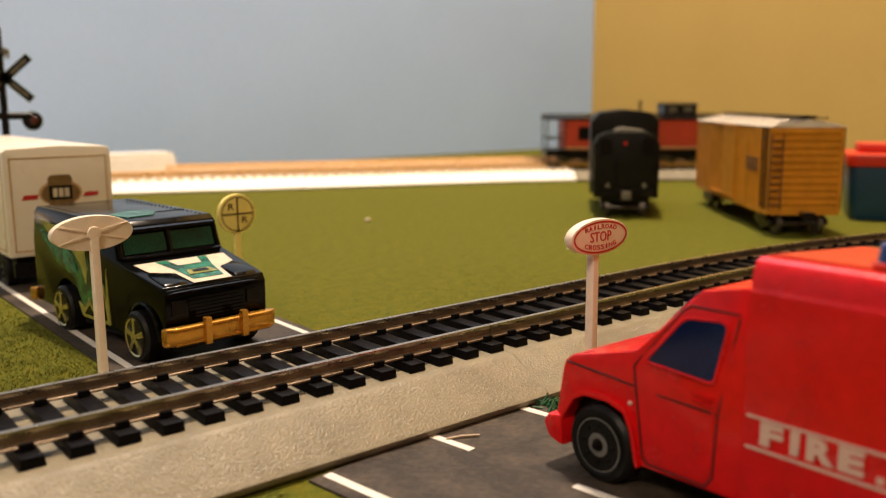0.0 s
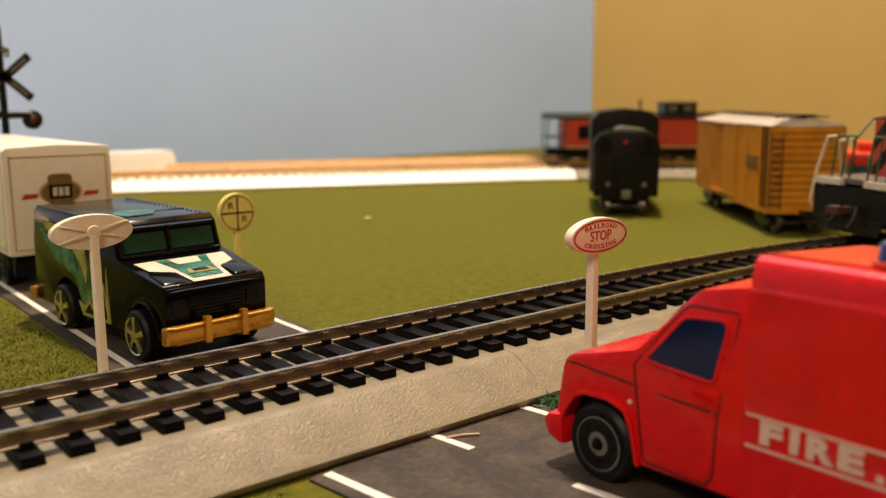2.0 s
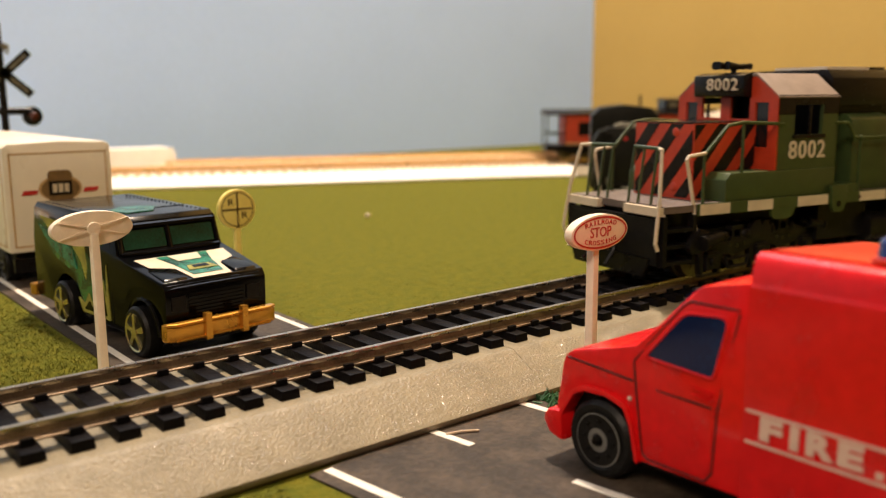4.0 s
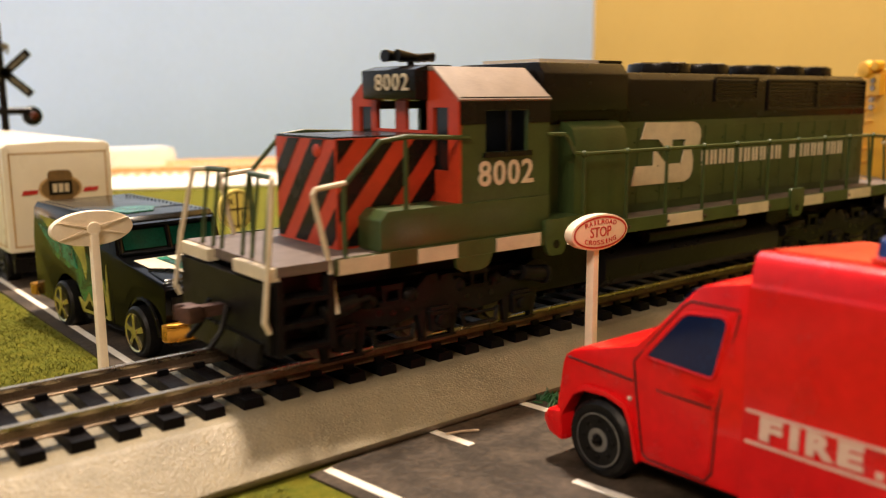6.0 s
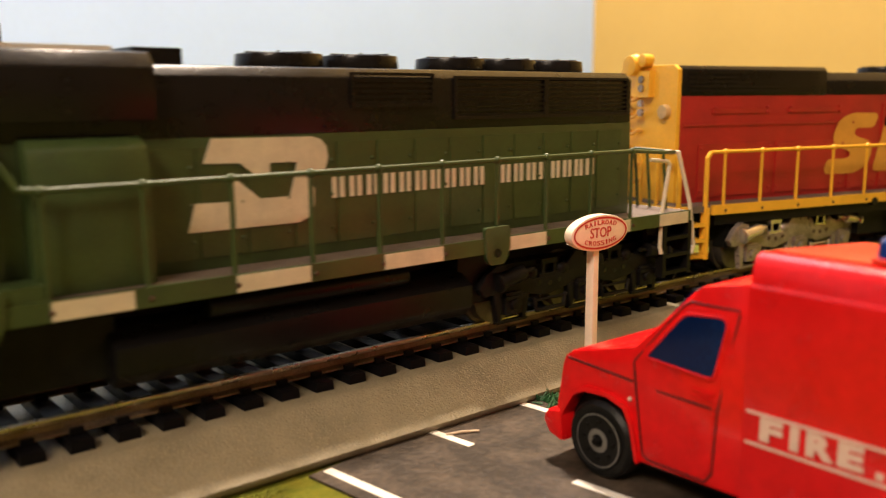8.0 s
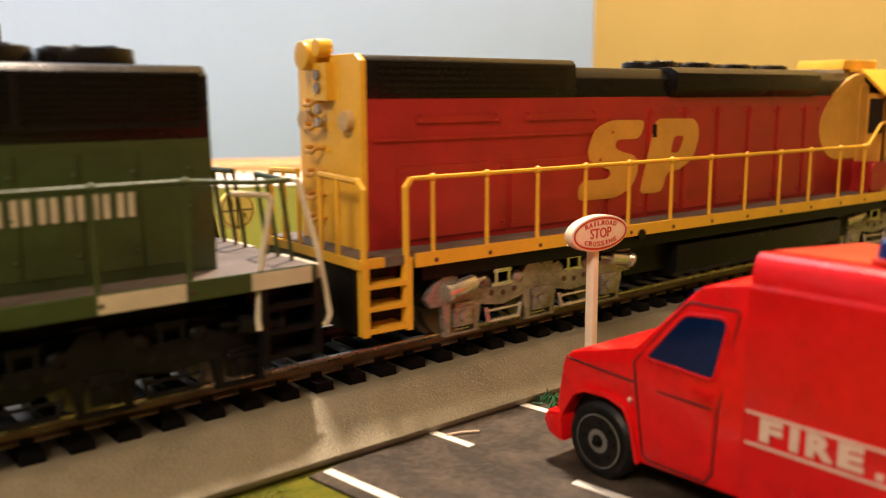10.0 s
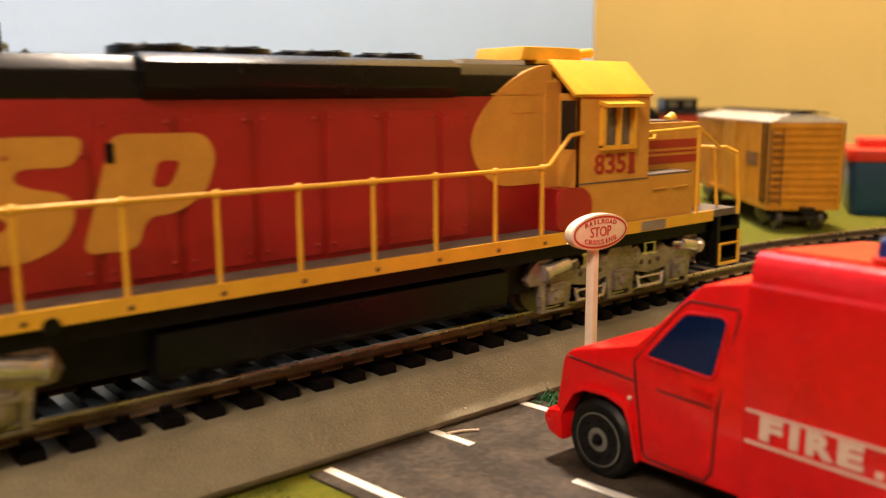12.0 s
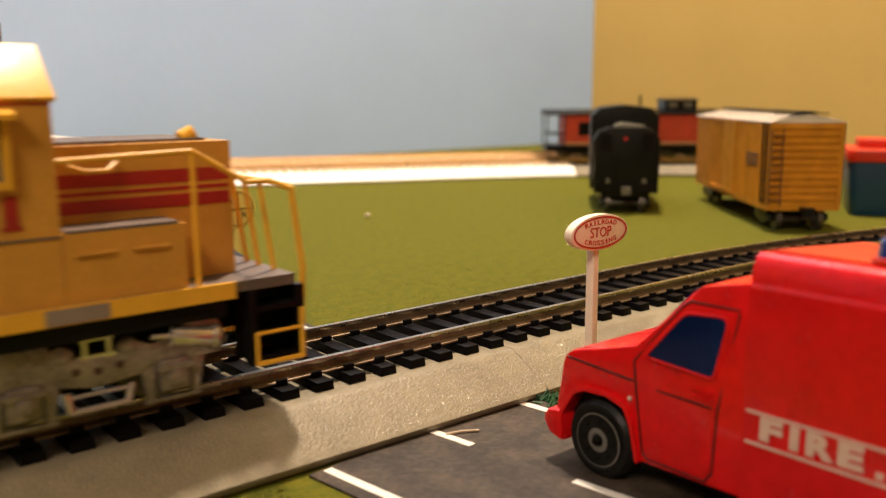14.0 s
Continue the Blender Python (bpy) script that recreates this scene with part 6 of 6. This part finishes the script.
def box_trailer(m):
    t = thing("box_trailer", "ivory toy box trailer with a printed emblem on the road", "toy trailer", m)
    bm = bm_new(); prism(bm, [(0, 10), (31, 10), (31, 41.0), (29.5, 42.0), (15.5, 42.6), (1.5, 42.0), (0, 41.0)], "y", 0, 112); b = part("box_body", bm, M["trailer"], t, "ivory plastic box", soften=0.9)
    bm = bm_new()
    for a, c, d, e in ((1.6, 29.4, 38.8, 39.2), (1.6, 29.4, 11.6, 12.0), (1.6, 2.0, 11.6, 39.2), (29.0, 29.4, 11.6, 39.2)): box(bm, a, -0.12, d, c, 0.1, e)
    part("printed_line", bm, M["goldline"], b, "thin ochre printed frame")
    bm = bm_new()
    for y0, y1, z0, z1 in ((2, 110, 38.8, 39.2), (2, 110, 11.6, 12.0), (2, 2.4, 11.6, 39.2)): box(bm, -0.12, y0, z0, 0.1, y1, z1)
    part("printed_line", bm, M["goldline"], b)
    bm = bm_new(); prism(bm, ellipse(11.0, 7.0, 30, 15.5, 28.2), "y", -0.14, 0.1); prism(bm, [(p[0] + 15.5, p[1] + 28.6) for p in round_rect(7, 10.4, 1.5)], "y", -0.13, 0.1); e = part("emblem", bm, M["brownprint"], b, "brown wreath emblem")
    bm = bm_new(); prism(bm, ellipse(12.4, 7.8, 30, 15.5, 28.4), "y", -0.10, 0.1); part("emblem_edge", bm, M["goldline"], e)
    bm = bm_new(); box(bm, 12.2, -0.22, 26.4, 18.8, 0, 30.6); p = part("name_plate", bm, M["black"], e, "small dark plate with pale bars")
    bm = bm_new()
    for x in (13.2, 14.9, 16.6): box(bm, x, -0.3, 27.2, x + 1.3, -0.2, 29.8)
    part("pale_bar", bm, M["cream"], p)
    for x0, x1 in ((4.4, 9.2), (21.8, 26.6)):
        bm = bm_new(); prism(bm, [(x0, 26.8), (x1 - 0.5, 27.0), (x1, 28.2), (x0 + 0.8, 28.2)], "y", -0.16, 0.1); part("red_bar", bm, M["signred"], b, "red printed bar")
    bm = bm_new(); box(bm, 8, -0.16, 18.0, 15, 0.1, 19.2); box(bm, 16, -0.16, 18.0, 22, 0.1, 19.2); part("red_bar", bm, M["signred"], b)
    bm = bm_new(); box(bm, 2, 2, 6.5, 29, 110, 9.9); part("chassis", bm, M["black"], t, "black chassis", soften=0.4)
    bm = bm_new(); box(bm, 1, -0.5, 4.2, 30, 1.5, 8.5); part("rear_bar", bm, M["black"], t, soften=0.3)
    for y in (12, 26, 92):
        for x, s in ((2.6, -1), (28.4, 1)): toy_wheel(t, x, y, 5.2, 5.2, 4.4, s, M["hubgrey"], 3.2)


# ---- rolling stock standing about ----
def freight_truck(car, x):
    bm = bm_new()
    for s in (-1, 1):
        prism(bm, [(-11, 5), (-10, 7), (-4, 8.2), (4, 8.2), (10, 7), (11, 5), (8, 3.4), (4, 2.6), (-4, 2.6), (-8, 3.4)], "y", *sorted((10 * s, 12.4 * s)))
    box(bm, -3, -10.5, 3.5, 3, 10.5, 8)
    tr = part("truck", bm, M["black"], car, "black four-wheel truck", at=at_mm(x, 0, 0), soften=0.3)
    for wx in (-8, 8):
        bm = bm_new()
        for s in (-1, 1): rod(bm, (wx, 7.6 * s, 4.8), (wx, 9.8 * s, 4.8), 4.8, n=22)
        rod(bm, (wx, -9, 4.8), (wx, 9, 4.8), 1, n=8)
        part("wheelset", bm, M["wheel"], tr)


def carry(car, dz):
    """Sets a car's body and fittings dz millimetres higher over its trucks."""
    for ob in car.children:
        if not ob.name.startswith("truck"):
            ob.location.z += dz * MM


def boxcar(m):
    """Local x along the car from its near end, y across."""
    c = thing("boxcar", "ochre yellow model boxcar standing on the grass", "boxcar", m)
    L, W = 124.0, 15.2
    bm = bm_new(); box(bm, 0, -W, 6.4, L, W, 43.4); b = part("body", bm, M["boxcar"], c, "ochre ribbed body", soften=0.4)
    bm = bm_new(); prism(bm, [(-W - 0.5, 43.2), (0, 46.2), (W + 0.5, 43.2), (W + 0.5, 43.8), (0, 46.8), (-W - 0.5, 43.8)], "x", -0.6, L + 0.6); prism(bm, [(-W, 43.3), (W, 43.3), (0, 46.4)], "x", -0.2, L + 0.2)
    r = part("roof", bm, M["boxroof"], c, "pale roof sheets")
    k = 5
    while k < L:
        bm = bm_new()
        for s in (-1, 1): prism(bm, [(0.6 * s, 46.7), (W * s, 43.8), (W * s, 44.3), (0.6 * s, 47.3)], "x", k, k + 1.0)
        part("roof_rib", bm, M["boxroof"], r); k += 9.4
    bm = bm_new(); box(bm, -1, -3.2, 47.6, L + 1, 3.2, 48.2); box(bm, 1, -9, 47.0, 5, 12, 47.5)
    part("running_board", bm, M["black"], c, "dark running board")
    for z in range(11, 42, 3):
        bm = bm_new(); prism(bm, [(-0.9, z), (0.05, z - 0.8), (0.05, z + 1.6), (-0.9, z + 0.9)], "y", -W + 1.2, W - 1.2); part("end_rib", bm, M["boxcar"], b)
    bm = bm_new()
    for y in (-W, W - 1.4):
        bm = bm_new(); box(bm, -1, y, 7, 0.4, y + 1.4, 43.4); part("corner_post", bm, M["boxcar"], b)
    for s in (-1, 1):
        xs = 2.4
        while xs < L - 2:
            if not 48 < xs < 70:
                bm = bm_new(); box(bm, xs, min(W * s, (W + 0.35) * s), 9, xs + 0.6, max(W * s, (W + 0.35) * s), 43); part("side_rib", bm, M["boxcar"], b)
            xs += 4.6
        bm = bm_new(); box(bm, 48, min(W * s, (W + 0.8) * s), 9.5, 69, max(W * s, (W + 0.8) * s), 42); d = part("door", bm, M["boxcar"], c, "sliding door", soften=0.25)
        bm = bm_new(); box(bm, 46, min(W * s, (W + 1) * s), 42.2, 90, max(W * s, (W + 1) * s), 43.0); part("door_track", bm, M["boxcar"], d)
        bm = bm_new(); box(bm, 46, min(W * s, (W + 1) * s), 8.6, 90, max(W * s, (W + 1) * s), 9.4); part("door_track", bm, M["boxcar"], d)
        bm = bm_new(); y = (W + 0.9) * s
        for xx in (1.2, 6.2): rod(bm, (xx, y, 9), (xx, y, 43.5), 0.35, n=6)
        for z in range(11, 43, 4): rod(bm, (1.2, y, z), (6.2, y, z), 0.35, n=6)
        part("ladder", bm, M["black"], c, "black side ladder")
        bm = bm_new(); box(bm, 14, min(W * s, (W + 0.5) * s), 24, 30, max(W * s, (W + 0.5) * s), 30); part("printed_panel", bm, M["boxprint"], b)
    bm = bm_new()
    for yy in (10.0, 15.0): rod(bm, (-1.4, yy, 9), (-1.4, yy, 41), 0.4, n=6)
    for z in range(11, 41, 3): rod(bm, (-1.4, 10.0, z), (-1.4, 15.0, z), 0.4, n=6)
    part("ladder", bm, M["boxprint"], c, "dark brown end ladder")
    bm = bm_new(); box(bm, 4, -8, 5.5, L - 4, 8, 8.2); part("underframe", bm, M["black"], c)
    bm = bm_new(); box(bm, -6, -1.4, 5.4, 0, 1.4, 8); box(bm, -8.5, -2.4, 4.8, -5, 2.2, 8.4); part("coupler", bm, M["black"], c, soften=0.3)
    for x in (14, L - 16): freight_truck(c, x)
    carry(c, 2.6)


M["boxprint"] = mat("brown_boxcar_print", (0.22, 0.09, 0.02), 0.5, var=0.3, scale=300, bump=0)


def dark_tender(m):
    """Local x away from the near end."""
    c = thing("dark_rail_car", "dark olive-black model rail car on the grass", "rail car", m)
    bm = bm_new(); prism(bm, [(-16, 6), (-16.5, 33), (-14, 37), (-9, 39), (9, 39), (14, 37), (16.5, 33), (16, 6)], "x", 0, 22); part("lower_body", bm, M["darkcar"], c, "dark end with rounded shoulders", soften=0.5)
    bm = bm_new(); prism(bm, [(-17.5, 6), (-17.5, 44), (-13, 48.5), (0, 50), (13, 48.5), (17.5, 44), (17.5, 6)], "x", 22, 86); part("upper_body", bm, M["darkcar"], c, "taller dark body", soften=0.5)
    bm = bm_new(); prism(bm, [(-12, 37.4), (-8.5, 39.8), (2, 41.2), (6, 40), (6, 38.2), (-12, 36.4)], "x", 1, 21); part("deck_panel", bm, M["steamgrey"], c, "weathered grey top panel", soften=0.3)
    bm = bm_new(); rod(bm, (-0.8, 0.6, 33.5), (0.2, 0.6, 33.5), 1.0, n=16); part("tail_lamp", bm, M["signred"], c, "dull red lamp")
    for y in (-10.5, 10.5):
        bm = bm_new(); box(bm, -0.6, y - 3, 28, 0.2, y + 3, 36); part("end_window", bm, M["black"], c, soften=0.2)
        bm = bm_new(); wire(bm, [(-0.4, y - 5, 10), (-1.6, y - 5, 10), (-1.6, y - 5, 26), (-0.4, y - 5, 26)], 0.4); part("grab_iron", bm, M["black"], c)
    bm = bm_new(); box(bm, -1.6, -15, 7, 0.3, 15, 11); part("end_beam", bm, M["black"], c, soften=0.3)
    bm = bm_new(); box(bm, -7, -2.2, 6, -1.4, 2.2, 9.5); part("coupler", bm, M["steamgrey"], c, soften=0.4)
    bm = bm_new()
    for y in (-9, 9): rod(bm, (-2.0, y, 12.5), (0.2, y, 12.5), 1.2, n=12)
    part("marker_lamp", bm, M["steamgrey"], c)
    bm = bm_new(); box(bm, 1, -12, 4.0, 84, 12, 6.2); part("underframe", bm, M["black"], c)
    for x in (14, 70): freight_truck(c, x)
    carry(c, 4.1)


def red_caboose(m):
    c = thing("caboose", "red-orange model caboose with black roof on the far track", "caboose", m)
    L = 118
    bm = bm_new(); box(bm, 13, -16, 12.6, L - 13, 16, 33); b = part("body", bm, M["caboose"], c, "vermilion body", soften=0.3)
    bm = bm_new(); box(bm, 0, -16.5, 8.2, L, 16.5, 12.5); part("platform", bm, M["black"], c, soften=0.2)
    bm = bm_new(); prism(bm, [(-17.5, 32.8), (-9, 35.6), (9, 35.6), (17.5, 32.8), (17.5, 34), (9, 37), (-9, 37), (-17.5, 34)], "x", -0.5, L + 0.5); part("roof", bm, M["soot"], c, "black arched roof")
    bm = bm_new(); box(bm, 82, -11, 36, 104, 11, 42.5); cu = part("cupola", bm, M["soot"], c, "black cupola", soften=0.3)
    bm = bm_new(); prism(bm, [(-12, 42.4), (0, 43.6), (12, 42.4), (12, 43), (0, 44.4), (-12, 43)], "x", 81, 105); part("cupola_roof", bm, M["black"], cu)
    for x in (84.5, 95):
        bm = bm_new(); box(bm, x, -11.3, 37.8, x + 6, -10.8, 41.5); part("cupola_window", bm, M["steamgrey"], cu)
    for x in (22, 60):
        bm = bm_new(); box(bm, x, -16.35, 19, x + 8, -15.9, 28); w = part("window", bm, M["black"], c, "dark side window", soften=0.1)
        bm = bm_new(); box(bm, x - 0.8, -16.8, 18, x + 8.8, -16, 19); part("sill", bm, M["caboose"], w)
    bm = bm_new(); box(bm, 13, -16.2, 13, L - 13, -15.9, 14.2); part("edge_stripe", bm, M["goldline"], b)
    for x0, x1 in ((0.8, 12.5), (L - 12.5, L - 0.8)):
        for s in (-1, 1):
            bm = bm_new()
            for x in (x0, x1): rod(bm, (x, 15.5 * s, 9), (x, 15.5 * s, 33.5), 0.5, n=7)
            wire(bm, [(x0, 15.5 * s, 20), (x1, 15.5 * s, 20)], 0.45); part("platform_rail", bm, M["black"], c)
            bm = bm_new(); box(bm, x0 + 1, min(13 * s, 16.5 * s), 1.5, x1 - 2, max(13 * s, 16.5 * s), 2.2); box(bm, x0 + 1, min(15 * s, 16.5 * s), 2, x0 + 1.8, max(15 * s, 16.5 * s), 7); part("steps", bm, M["black"], c)
    bm = bm_new(); rod(bm, (68, 4, 36), (68, 4, 46), 0.9, n=10); part("stove_pipe", bm, M["black"], c)
    for x in (22, L - 22): freight_truck(c, x)
    carry(c, -3.0)


def toy_bin(m):
    b = thing("toy_container", "petrol blue plastic container with red lid on the grass", "container", m)
    bm = bm_new(); prism(bm, round_rect(46, 40, 4), "z", 0, 24.5)
    for v in bm.verts:
        k = 0.92 + 0.08 * v.co.z / 24.5
        v.co.x *= k; v.co.y *= k
    part("tub", bm, M["binblue"], b, "petrol blue tub", soften=0.6)
    bm = bm_new(); prism(bm, round_rect(48, 42, 4.5), "z", 24.5, 30); prism(bm, [(x + 8, y) for x, y in round_rect(28, 30, 3)], "z", 30, 34); part("lid", bm, M["firelid"], b, "red lid", soften=0.8)
    bm = bm_new(); box(bm, -25.4, -3, 19, -22.6, 3, 25); part("clip", bm, M["cream"], b, soften=0.4)


def far_block(m):
    t = thing("white_flat_box", "low white box beyond the far tracks", "box", m)
    bm = bm_new(); box(bm, -60, -16, 0, 4, 16, 17); part("base", bm, M["whiteglare"], t, soften=0.8)
    bm = bm_new(); box(bm, -58, -15, 17, 3, 15, 20.5); part("lid", bm, M["whiteglare"], t, soften=1.2)


def scraps():
    bm = bm_new(); wire(bm, [(86.0, -27.6, 0.45), (88.5, -28.6, 0.6), (91.2, -29.8, 0.45)], 0.22)
    tagged(part("straw", bm, M["twig"]), "thin pale straw lying on the road", "straw")
    rng = random.Random(5)
    bm = bm_new()
    for k in range(60):
        a, q = rng.uniform(0, 6.28), rng.uniform(0, 3.6)
        p = (111 + q * 0.6 * math.cos(a) * 1.5, -27.5 + q * math.sin(a), 0.2)
        rod(bm, p, (p[0] + rng.uniform(-1.5, 1.5), p[1] + rng.uniform(-1.2, 1.2), rng.uniform(0.6, 1.9)), 0.4, 0.1, n=5)
    tagged(part("green_tuft", bm, M["leaf"]), "small dark green foliage tuft beside the roadbed", "tuft")
    bm = bm_new(); ball(bm, (226, 199, 0.8), 1.3, (1.2, 0.8, 0.8), 8); tagged(part("paper_fleck", bm, M["cream"]), "small pale fleck on the grass", "fleck")


back_track(457, -520, 640, "far straight track with brass rails, roadbed whitened for glare")
back_track(519, -430, 600, "second far track with brass rails, roadbed whitened for glare")
oval_sign(at_mm(119.2, -30, -0.35), "white oval sign with red railroad stop crossing print")
oval_sign(at_mm(50.8, 33, 0.0, 0, 0, 180 + 4), "white oval sign seen from its ribbed plain back")
round_sign(at_mm(107.6, 90, 0))
crossing_signal(at_mm(90.2, 262, 0))
fire_truck(at_mm(93.2, -54.6, 0))
armoured_van(at_mm(77.2, 49.6, 0, 0, 0, 6))
box_trailer(at_mm(60.8, 142, 0))
boxcar(at_mm(334.2, 46.7, -0.1, 0, 0, 48.16) @ Matrix.Scale(0.953, 4))
dark_tender(at_mm(325.1, 129.5, -0.1, 0, 0, 42) @ Matrix.Scale(0.93, 4))
red_caboose(back_at(345, 457, 11.5) @ at_mm(-59, 0, 0))
toy_bin(at_mm(424, 52, 0, 0, 0, 30))
far_block(at_mm(238, 470, 0, 0, 0, BACK_TURN * 0.2))
scraps()


motions()
